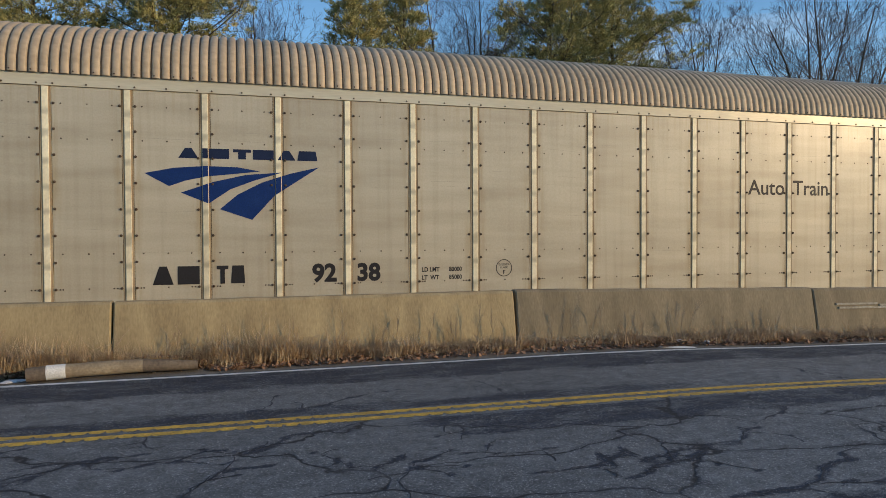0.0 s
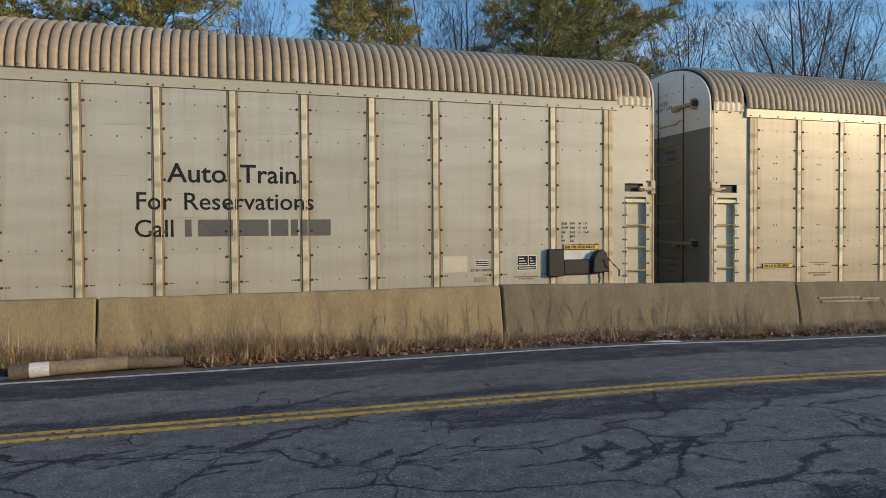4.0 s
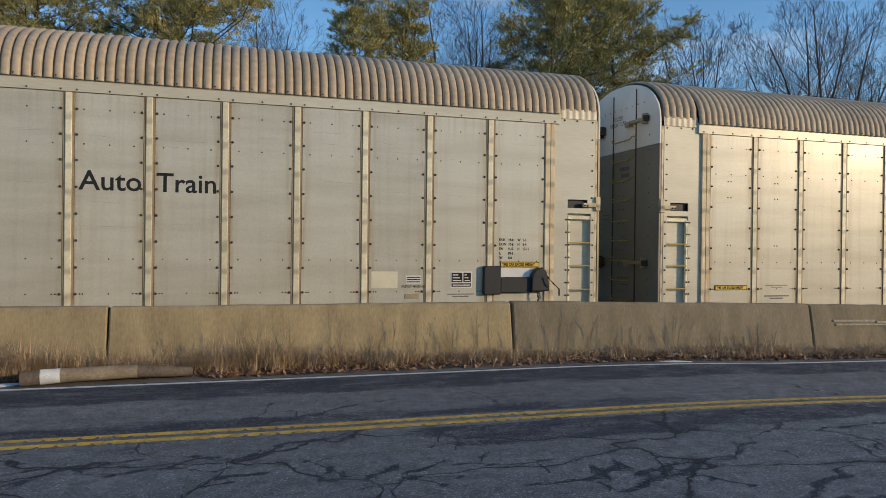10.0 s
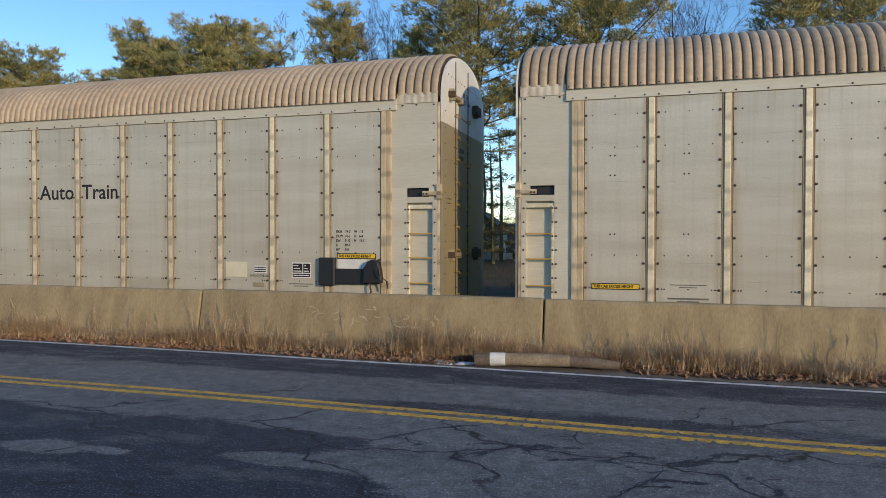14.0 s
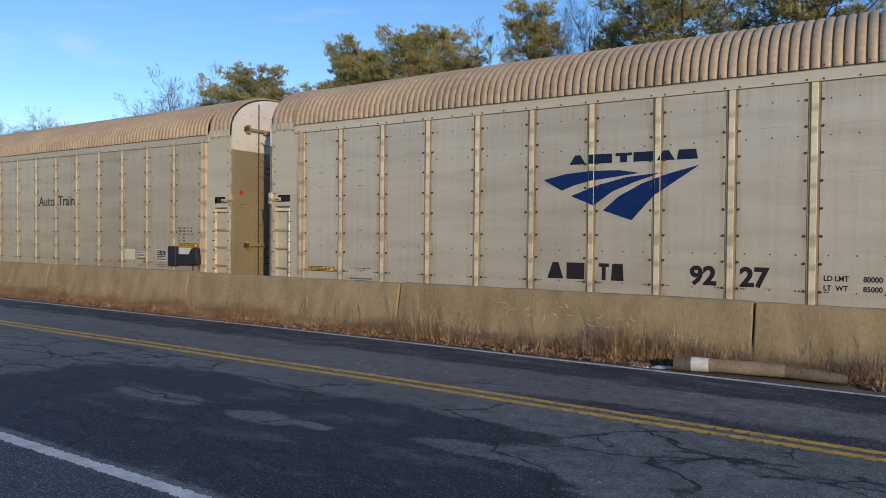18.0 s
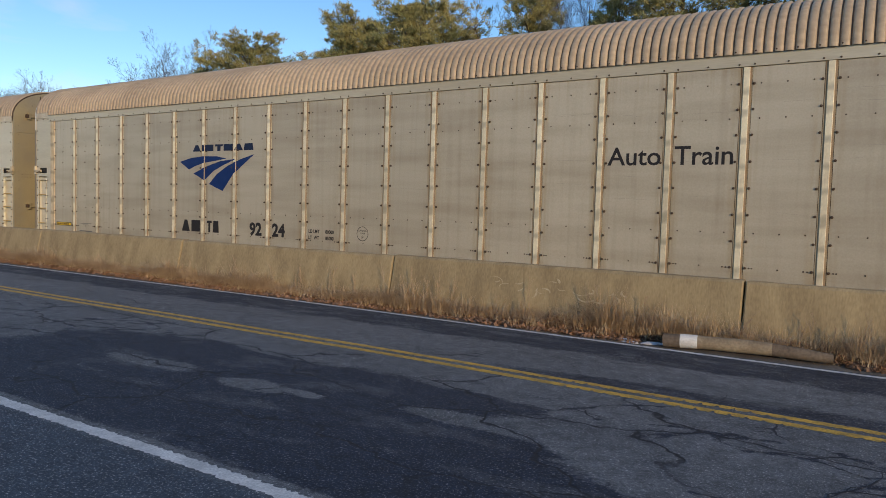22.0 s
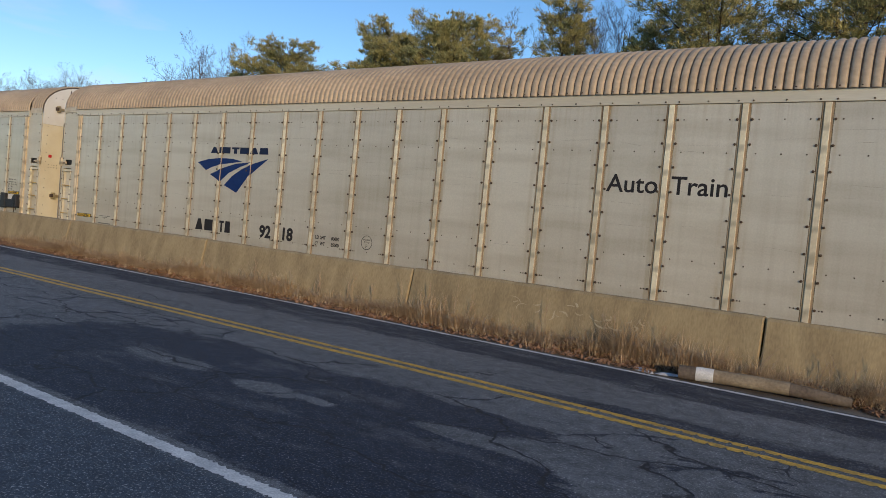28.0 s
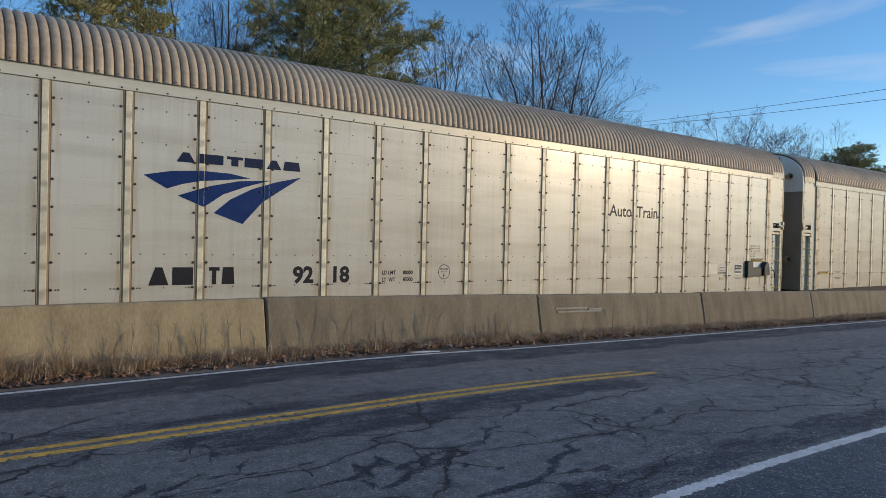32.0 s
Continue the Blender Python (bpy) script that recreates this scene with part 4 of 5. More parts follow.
def build_car():
    car = new("railcar")
    part("near_inner_wall", boxes((-12.62, NEAR + 0.05, Z0, 12.62, NEAR + 0.08, Z_ROOF + 0.05)), M_GAP, car)
    part("far_side_wall", boxes((-HALF, -NEAR - 0.06, Z0, HALF, -NEAR, Z_ROOF + 0.05)), M_PANEL, car)
    part("deck", boxes((-HALF, NEAR + 0.08, Z0 - 0.08, HALF, -NEAR, Z0)), M_DARK, car)
    for y in (NEAR + 0.02, -NEAR - 0.14):
        part("side_sill", boxes((-HALF, y, Z0 - 0.30, HALF, y + 0.12, Z0 - 0.003), bevel=0.008), M_DARK, car)
    part("centre_sill", boxes((-HALF - 0.1, -0.32, Z0 - 0.5, HALF + 0.1, 0.32, Z0 - 0.09), bevel=0.02), M_DARK, car)
    for s in (-1, 1):
        part("coupler", boxes((s * 13.9 - 0.28, -0.12, -0.12, s * 13.9 + 0.28, 0.12, 0.12), (s * 14.1 - 0.14, -0.2, -0.16, s * 14.1 + 0.14, 0.2, 0.16), bevel=0.03), M_RUST, car)
        truck = part("truck", boxes((s * 10.6 - 1.3, -1.15, -0.42, s * 10.6 + 1.3, -0.95, -0.05), (s * 10.6 - 1.3, 0.95, -0.42, s * 10.6 + 1.3, 1.15, -0.05), (s * 10.6 - 0.3, -1.1, -0.4, s * 10.6 + 0.3, 1.1, Z0 - 0.45), bevel=0.03), M_DARK, car)
        for a in (-0.88, 0.88):
            v, f = tube([(s * 10.6 + a, -0.80, RAIL_Z + 0.36), (s * 10.6 + a, -0.66, RAIL_Z + 0.36), (s * 10.6 + a, -0.66, RAIL_Z + 0.36), (s * 10.6 + a, 0.66, RAIL_Z + 0.36), (s * 10.6 + a, 0.66, RAIL_Z + 0.36), (s * 10.6 + a, 0.80, RAIL_Z + 0.36)], [0.36, 0.36, 0.09, 0.09, 0.36, 0.36], 20)
            part("wheelset", mesh_of("wheelset", v, f, M_RUST), None, truck)
    # side panels and posts
    pw = PITCH - 0.172
    bm = boxes((-pw / 2, NEAR + 0.015, Z0 + 0.02, pw / 2, NEAR + 0.05, Z_EAVE))
    mp = bpy.data.meshes.new("side_panel")
    bm.to_mesh(mp)
    bm.free()
    mp.materials.append(M_SIDE)
    for i in range(NPOST - 1):
        part("side_panel", mp, None, car, at=(POST0 + PITCH * (i + 0.5), 0, 0))
    prof = [(-0.078, 0.05), (-0.078, 0.013), (-0.053, 0.013), (-0.046, -0.002), (-0.040, -0.005), (0.040, -0.005), (0.046, -0.002), (0.053, 0.013), (0.078, 0.013), (0.078, 0.05)]
    n = len(prof)
    v = [(x, NEAR + y, Z0) for x, y in prof] + [(x, NEAR + y, Z_EAVE) for x, y in prof]
    quads = [(i, (i + 1) % n, n + (i + 1) % n, n + i) for i in range(n)]
    mpost = mesh_of("side_post", v, quads + [tuple(range(n, 2 * n)), tuple(range(n))[::-1]], [M_POST, M_FLANGE])
    for k in (1, 2, 6, 7):
        mpost.polygons[k].material_index = 1
    wide = [(-0.075, 0.06), (-0.075, 0.014), (-0.06, -0.008), (0.02, -0.008), (0.025, 0.002), (0.035, 0.002), (0.04, -0.008), (0.12, -0.008), (0.125, 0.06)]
    for i in range(NPOST):
        if 0 < i < NPOST - 1:
            part("side_post", mpost, None, car, at=(POST0 + PITCH * i, 0, 0))
        else:
            pr = wide if i else [(-x, y) for x, y in wide[::-1]]
            m = len(pr)
            v = [(x, NEAR + y, z) for z in (Z0, Z_EAVE) for x, y in pr]
            part("end_post", mesh_of("end_post", v, [(j, (j + 1) % m, m + (j + 1) % m, m + j) for j in range(m)] + [tuple(range(m, 2 * m)), tuple(range(m))[::-1]], M_ENDPOST), None, car, "rust-streaked double end post", at=(POST0 + PITCH * i, 0, 0))
    places = [(POST0 + PITCH * i + d, NEAR + 0.015, z) for i in range(NPOST) for d in (-0.110, 0.110) for z in BOLT_Z if abs(POST0 + PITCH * i + d) < 12.6]
    tagged(part("post_bolts", bolt_heads(places, 0.023, 0.026, M_RUST, "post_bolts"), None, car, "small rusty bolt heads"), kind="stuff")
    dots = [(POST0 + PITCH * (i + 0.5) + d, NEAR + 0.015, z) for i in range(NPOST - 1) for d in (-0.36, 0.0, 0.35) for z in (3.69, 3.16, 1.40, 0.86)]
    dots += [(POST0 + PITCH * (i + 0.5) + d, NEAR + 0.015, 0.86) for i in range(NPOST - 1) for d in (-0.40, 0.40)]
    tagged(part("panel_rivets", bolt_heads(dots, 0.013, 0.010, M_RUST, "panel_rivets"), None, car, "small dark panel rivets"), kind="stuff")
    tagged(part("slot_marks", bolt_heads([(-12.03 + d, NEAR + 0.015, z) for d in (0.0, 0.07, 1.14, 1.21) for z in (3.02, 2.70, 1.74)], 0.016, 0.006, M_RUST, "slot_marks"), None, car), kind="stuff")
    q = random.Random(77)
    v, f = [], []
    for i in range(NPOST - 1):
        for z in (2.55, 3.28, q.uniform(0.6, 3.7), q.uniform(0.6, 3.7)):
            a = POST0 + PITCH * i + q.uniform(0.12, 0.5)
            b = min(POST0 + PITCH * (i + 1) - 0.12, a + q.uniform(0.15, 0.95))
            za = z + q.gauss(0, 0.05)
            zb, w, k = za + q.gauss(-0.01, 0.02), q.uniform(0.002, 0.005), len(v)
            v += [(a, NEAR + 0.0135, za), (b, NEAR + 0.0135, zb), (b, NEAR + 0.0135, zb + w * 0.4), ((a + b) / 2, NEAR + 0.0135, (za + zb) / 2 + w), (a, NEAR + 0.0135, za + w * 0.4)]
            f.append((k, k + 1, k + 2, k + 3, k + 4))
    tagged(part("panel_scratches", mesh_of("panel_scratches", v, f, M_SCRATCH), None, car, "fine grey scratches across the sheets"), kind="stuff")
    part("eave_plate", boxes((-12.75, NEAR - 0.012, Z_EAVE + 0.006, 12.75, NEAR + 0.05, Z_ROOF + 0.03), bevel=0.004), M_PANEL, car)
    tagged(part("eave_bolts", bolt_heads([(POST0 + PITCH * i + d, NEAR - 0.012, Z_EAVE + 0.04) for i in range(NPOST) for d in (-0.11, 0.11, 0.57) if abs(POST0 + PITCH * i + d) < 12.7] + [(-12.7 + 0.1424 * 2 * k, NEAR - 0.05, Z_ROOF + 0.035) for k in range(89)], 0.016, 0.016, M_RUST, "eave_bolts"), None, car), kind="stuff")
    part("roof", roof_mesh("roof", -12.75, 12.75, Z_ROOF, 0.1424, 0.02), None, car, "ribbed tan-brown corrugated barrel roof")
    for s in (-1, 1):
        x0, x1 = (12.75, 13.53) if s > 0 else (-13.53, -12.75)
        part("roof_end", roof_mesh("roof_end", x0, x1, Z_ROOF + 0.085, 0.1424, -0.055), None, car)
        build_end(car, s)
    # printed marks: a three-banded blue device under a row of dark blocks, then block marks below
    for o in SWOOSHES:
        on_side(o, M_BLUE, "blue_band", car, "deep blue curved band of the device")
    for a, b, k in ((-6.10, -5.80, 0.10), (-5.74, -5.33, 0.0), (-5.27, -4.99, -0.08), (-4.96, -4.63, 0.0), (-4.57, -4.28, 0.10), (-4.25, -3.92, 0.03)):
        on_side([(a, 2.91), (b, 2.91), (b - max(k, 0), 3.07), (a + max(k, 0), 3.07)] if k >= 0 else [(a - k, 2.91), (b + k, 2.91), (b + k, 3.02), (b, 3.02), (b, 3.07), (a, 3.07), (a, 3.02), (a - k, 3.02)], M_NAVY, "dark_block", car)
    for a, b, k in ((-6.50, -6.19, 0.10), (-6.13, -5.80, 0.0), (-5.54, -5.36, -0.055), (-5.32, -5.10, 0.02)):
        on_side([(a, 0.90), (b, 0.90), (b - max(k, 0), 1.19), (a + max(k, 0), 1.19)] if k >= 0 else [(a - k, 0.90), (b + k, 0.90), (b + k, 1.13), (b, 1.13), (b, 1.19), (a, 1.19), (a, 1.13), (a - k, 1.13)], M_INK, "dark_block", car)
    letters("92", -4.02, 0.905, 0.28, M_INK, car, "number_lettering", 1.0, bold=0.016)
    for words, x, z in (("LD LMT", -2.13, 1.03), ("80000", -1.63, 1.03), ("LT  WT", -2.13, 0.89), ("85000", -1.63, 0.89)):
        letters(words, x, z, 0.075, M_INK, car, "weight_lettering", 0.88, bold=0.003)
    v, f = [], []
    for k in range(32):
        w = 2 * math.pi * k / 32
        v += [(-0.59 + r * math.cos(w), NEAR + 0.0115, 1.07 + r * math.sin(w)) for r in (0.155, 0.143)]
    f = [(2 * k, 2 * k + 1, (2 * k + 3) % 64, (2 * k + 2) % 64) for k in range(32)]
    ring = part("plate_ring", mesh_of("plate_ring", v, f, M_INK), None, car, "dark printed ring with small words")
    for words, z, size in (("EXCEEDS", 1.115, 0.035), ("PLATE", 1.06, 0.035), ("F", 0.955, 0.075)):
        part("ring_lettering", text_mesh(words, size, M_INK, "ring_lettering", align="CENTER"), None, ring, at=(-0.59, NEAR + 0.0125, z))
    letters("Auto", 4.70, 2.465, 0.295, M_INK, car, "name_lettering", 1.02, bold=0.005)
    letters("Train", 5.80, 2.465, 0.295, M_INK, car, "name_lettering", 1.0, bold=0.005)
    # signs, labels and the brake gear near the car's ends
    for x0, z0, words in ((11.60, 1.29, "THIS CAR EXCESS HEIGHT"), (-12.32, 0.84, "THIS CAR EXCESS HEIGHT")):
        w = 0.76
        sign = part("yellow_sign", boxes((x0, NEAR - 0.002, z0, x0 + w, NEAR + 0.016, z0 + 0.10)), M_BLACK, car, "yellow height warning sign with black rim")
        part("sign_face", boxes((x0 + 0.012, NEAR - 0.006, z0 + 0.014, x0 + w - 0.012, NEAR, z0 + 0.086)), M_YELLOW, sign)
        part("sign_lettering", text_mesh(words, 0.047, M_INK, "sign_lettering", 0.80, bold=0.0022), None, sign, at=(x0 + 0.03, NEAR - 0.008, z0 + 0.028))
    part("white_plate", boxes((9.24, NEAR + 0.008, 0.92, 9.70, NEAR + 0.016, 1.21)), M_CREAM, car, "blank cream-white label plate")
    part("white_back_plate", boxes((11.60, NEAR + 0.008, 1.10, 12.17, NEAR + 0.016, 1.28)), M_WHITE, car)
    stripes = part("striped_label", boxes((9.85, NEAR + 0.010, 1.00, 10.12, NEAR + 0.016, 1.14)), M_WHITE, car)
    for z in (1.02, 1.06, 1.10):
        part("label_bar", boxes((9.86, NEAR + 0.007, z, 10.11, NEAR + 0.010, z + 0.018)), M_INK, stripes)
    letters("PATENT PENDING", 9.77, 0.925, 0.045, M_INK, car, "patent_lettering", 0.78)
    part("small_slot", boxes((9.83, NEAR + 0.005, 0.74, 10.08, NEAR + 0.016, 0.82), bevel=0.003), M_ENDT, car)
    bw = part("black_white_label", boxes((10.66, NEAR + 0.010, 0.92, 11.06, NEAR + 0.016, 1.21)), M_WHITE, car, "black and white printed data label")
    for a, b, c, d in ((10.68, 1.02, 10.88, 1.19), (10.90, 1.02, 11.04, 1.19), (10.68, 0.94, 11.04, 1.00)):
        blk = part("label_block", boxes((a, NEAR + 0.007, b, c, NEAR + 0.010, d)), M_INK, bw)
        for k in range(1 if d - b < 0.1 else 3):
            z = b + 0.02 + 0.05 * k
            part("label_line", boxes((a + 0.02, NEAR + 0.004, z, c - 0.02 - 0.03 * k, NEAR + 0.007, z + 0.018)), M_WHITE, blk)
    for x, rows in ((10.85, ((0.80, 0.50, 0.017), (0.76, 0.30, 0.017))), (-10.82, ((0.925, 0.55, 0.014), (0.885, 0.27, 0.014), (0.70, 0.62, 0.026), (0.652, 0.34, 0.026)))):
        for z, w, h in rows:
            part("data_bar", boxes((x - w / 2, NEAR + 0.0115, z, x + w / 2, NEAR + 0.014, z + h)), M_INKFADE, car)
    for r, words in enumerate((("EX.H", "19-0", "W", "1-3"), ("EX.W", "10-8", "H", "6-4"), ("EW", "9-10", "H", "15-11"), ("IL", "89-9"), ("IW", "8-8"))):
        for x, word in zip((11.57, 11.75, 11.93, 12.03), words):
            letters(word, x, 1.765 - 0.082 * r, 0.045, M_INK, car, "size_lettering", 0.85, bold=0.002)
    gear = part("brake_box", boxes((11.26, NEAR - 0.09, 0.80, 11.58, NEAR + 0.02, 1.31), (11.58, NEAR - 0.07, 0.83, 12.20, NEAR + 0.02, 1.11), bevel=0.015), M_BLACK, car, "black steel hand-brake box")
    bm = bmesh.new()
    vs = [bm.verts.new((x, NEAR - 0.14, z)) for x, z in ((12.16, 0.86), (12.17, 1.12), (12.24, 1.24), (12.34, 1.29), (12.44, 1.24), (12.49, 1.10), (12.51, 0.86))]
    fc = bm.faces.new(vs)
    ex = bmesh.ops.extrude_face_region(bm, geom=[fc])
    bmesh.ops.translate(bm, verts=[g for g in ex["geom"] if isinstance(g, bmesh.types.BMVert)], vec=(0, 0.16, 0))
    bmesh.ops.recalc_face_normals(bm, faces=bm.faces[:])
    bmesh.ops.bevel(bm, geom=bm.edges[:], offset=0.015, segments=1, affect="EDGES")
    part("gear_housing", bm, M_BLACK, gear)
    v, f = tube([(12.44, NEAR - 0.2, 1.12), (12.54, NEAR - 0.24, 1.0), (12.66, NEAR - 0.22, 0.90), (12.67, NEAR - 0.2, 0.78)], [0.018, 0.016, 0.015, 0.014], 6)
    part("brake_lever", mesh_of("brake_lever", v, f, M_BLACK), None, gear)
    for k in range(4):
        v, f = tube([(12.30 + 0.012 * (-1) ** k, NEAR - 0.1, 0.86 - 0.07 * k), (12.30 - 0.012 * (-1) ** k, NEAR - 0.1, 0.80 - 0.07 * k)], [0.016, 0.016], 6)
        part("chain_link", mesh_of("chain_link", v, f, M_RUST), None, gear)
    return car


base_car = build_car()
# seconds and metres travelled
TRAVEL = [(0, -3.460), (1, 0.947), (2, 5.394), (3, 9.815), (4, 14.298), (4.5, 16.554), (6.5, 25.546), (7, 27.811), (8, 32.296), (9, 36.802), (10, 41.322), (11, 45.859), (12, 50.418), (13, 54.945), (14, 59.592), (15, 64.209), (15.5, 66.510), (17.5, 75.731), (18, 78.044), (19, 82.649), (20, 87.283), (21, 91.911), (22, 96.528), (23, 101.339), (24, 106.003), (25, 110.624), (26, 115.245), (26.5, 117.550), (28.5, 126.874), (29, 129.187), (30, 133.860), (31, 138.537), (32, 143.218)]
CARS = [base_car] + [copy_thing(base_car, Matrix.Identity(4)) for k in range(6)]
COUPLED = 28.5
TWO = ["38", "07", "71", "27", "24", "18", "04"]
for k, c in enumerate(CARS):
    letters(TWO[k], -3.27, 0.905, 0.28, M_INK, c, "number_lettering", 1.0, bold=0.016)
    extra = "with white-topped end doors"
    if k == 5:
        for o in c.children:
            if o.name.startswith("upper_end_sheet") and o.data.name == ME_END_WHITE[1].name:
                o.data = ME_END_TAN[1]
        extra = "with tan end doors"
    if k == 6:
        for o in c.children:
            if o.name.startswith("end_door") and o.matrix_basis.translation.x == 0 and o.data.name == ME_DOOR[1].name:
                o.data = ME_DOOR_PALE
        extra = "with cream-white end doors"
    if k in (0, 4):
        for o in c.children:
            if o.name.startswith(("side_panel", "eave_plate", "end_bay_panel")):
                o.material_slots[0].link, o.material_slots[0].material = "OBJECT", M_SIDE2 if o.name.startswith("side_panel") else M_PANEL2
    if k == 1:
        letters("For", 4.22, 2.03, 0.27, M_INK, c, "slogan_lettering", 0.98, bold=0.003)
        letters("Reservations", 4.92, 2.03, 0.27, M_INK, c, "slogan_lettering", 1.02, bold=0.003)
        letters("Call", 4.20, 1.60, 0.27, M_INK, c, "slogan_lettering", 0.98, bold=0.003)
        for a, b in ((4.95, 5.05), (5.15, 5.68), (5.78, 6.24), (6.28, 6.56), (6.60, 6.72), (6.76, 7.26)):
            on_side([(a, 1.60), (b, 1.60), (b, 1.87), (a, 1.87)], M_INKFADE, "dark_bar", c)
        extra = "with three lines of dark lettering"
    tagged(c, f"tan-silver ribbed autorack railcar {extra}, rolling past", "railcar", group="autorack railcars in the train")
for k in (4, 6):
    part("red_tag", boxes((X_END, -1.32, 2.62, X_END + 0.008, -1.22, 2.72)), M_RED, CARS[k], "small red tag")

# ---- trees behind the railway ----
def needle_tuft(v, f, c, out, size, r, n, wide=0.15):
    """A spray of narrow needle blades round a twig's tip."""
    for _ in range(n):
        d = (out + Vector((r.gauss(0, 0.7), r.gauss(0, 0.7), r.gauss(0.15, 0.5)))).normalized()
        side = d.cross(Vector((r.gauss(0, 1), r.gauss(0, 1), r.gauss(0, 1)))).normalized() * size * wide * r.uniform(0.7, 1.3)
        p = c + Vector((r.gauss(0, 0.3), r.gauss(0, 0.3), r.gauss(0, 0.2))) * size
        b = len(v)
        v.extend((tuple(p - side), tuple(p + side), tuple(p + d * size * r.uniform(0.6, 1.2))))
        f.append((b, b + 1, b + 2))


def pine_tree(x, y, top, half, low=0.35, seed=1, dense=1.0, lean=0.0, label="tall green pine with gaps in its crown"):
    """A pine: a tapered trunk, limbs in uneven whorls, and a crown of needle sprays along them."""
    r = random.Random(seed)
    tv, tf, cv, cf = [], [], [], []
    trunk = [Vector((lean * k + r.uniform(-0.1, 0.1), r.uniform(-0.1, 0.1), top * k)) for k in (0, 0.2, 0.4, 0.6, 0.8, 0.97)]
    tube(trunk, [0.26, 0.22, 0.18, 0.13, 0.08, 0.02], 8, tv, tf)
    limbs = int(54 * dense)
    for i in range(limbs):
        k = low + (0.97 - low) * (i + r.random()) / limbs
        start = Vector((lean * k, 0, top * k))
        u = (k - low) / (1 - low)
        reach = half * (min(1.0, 0.50 + u * 2.2) * (1.02 - u) ** 0.60) * r.uniform(0.6, 1.3) + 0.45
        a = i * 2.4 + r.uniform(-0.5, 0.5)
        rise = r.uniform(-0.05, 0.45) + 0.5 * u
        way = Vector((math.cos(a), math.sin(a), rise))
        pts = [start + way * reach * q + Vector((0, 0, 0.10 * reach * q * q)) + Vector((r.gauss(0, 0.06), r.gauss(0, 0.06), 0)) * reach * q for q in (0, 0.35, 0.7, 1.0)]
        tube(pts, [0.07 * (1.1 - u), 0.05 * (1.1 - u), 0.03, 0.012], 4, tv, tf, False)
        for j in range(int(4 + reach * 4.6)):
            q = r.uniform(0.25, 1.02)
            seg = min(2, int(q / 0.35))
            base = pts[seg].lerp(pts[seg + 1], min(1, (q - 0.35 * seg) / 0.33))
            sb = Vector((r.gauss(0, 1), r.gauss(0, 1), r.gauss(0.12, 0.28))) * (0.16 + 0.17 * reach * (1.15 - q))
            c = base + sb
            tube([base, c], [0.016, 0.006], 3, tv, tf, False)
            out = (way + sb).normalized()
            for h in range(r.randint(3, 6)):
                tip = c + Vector((r.gauss(0, 0.26), r.gauss(0, 0.26), r.gauss(0.02, 0.11)))
                needle_tuft(cv, cf, tip, (out + Vector((0, 0, 0.25))).normalized(), r.uniform(0.18, 0.35), r, 14, 0.088)
    tree = new("pine_tree")
    part("trunk", mesh_of("trunk", tv, tf, M_BARK), None, tree)
    part("crown", mesh_of("crown", cv, cf, M_NEEDLE), None, tree, "loose sprays of olive-green needles")
    tree.matrix_basis = pose(x, y, -0.6)
    return tagged(tree, label, "tree")


def bough(v, f, p, d, length, rad, level, r, kids, upward):
    """One bough of a leafless tree, bending up as it goes, with side branches set along it."""
    n = (5, 5, 3, 2, 1)[level]
    pts, rads = [p], [rad]
    for i in range(n):
        d = (d + Vector((r.gauss(0, 0.10), r.gauss(0, 0.10), upward / n))).normalized()
        pts.append(pts[-1] + d * length / n)
        rads.append(max(0.0085 if level < 3 else 0.0058, rad * (1 - 0.80 * (i + 1) / n)))
    k = 0 if level == 0 else 1
    tube(pts, rads, 6 if level == 0 else 4 if level == 1 else 3, v[k], f[k], False)
    if level == len(kids):
        return
    m = kids[level]
    turn = r.uniform(0, 6.28)
    for j in range(m):
        q = 0.22 + 0.76 * (j + r.random()) / m
        i = min(n - 1, int(q * n))
        base = pts[i].lerp(pts[i + 1], q * n - i)
        way = (pts[i + 1] - pts[i]).normalized()
        axis = way.orthogonal().normalized()
        axis.rotate(Matrix.Rotation(turn + j * 2.4 + r.uniform(-0.5, 0.5), 3, way))
        nd = (way + axis * r.uniform(0.6, 1.1) + Vector((0, 0, 0.10))).normalized()
        nl = length * (0.58 - 0.34 * q) * r.uniform(0.75, 1.25) * (1.55 if level + 1 == len(kids) else 1.0)
        bough(v, f, base, nd, nl, max(0.005, rads[i] * 0.36), level + 1, r, kids, 0.22)


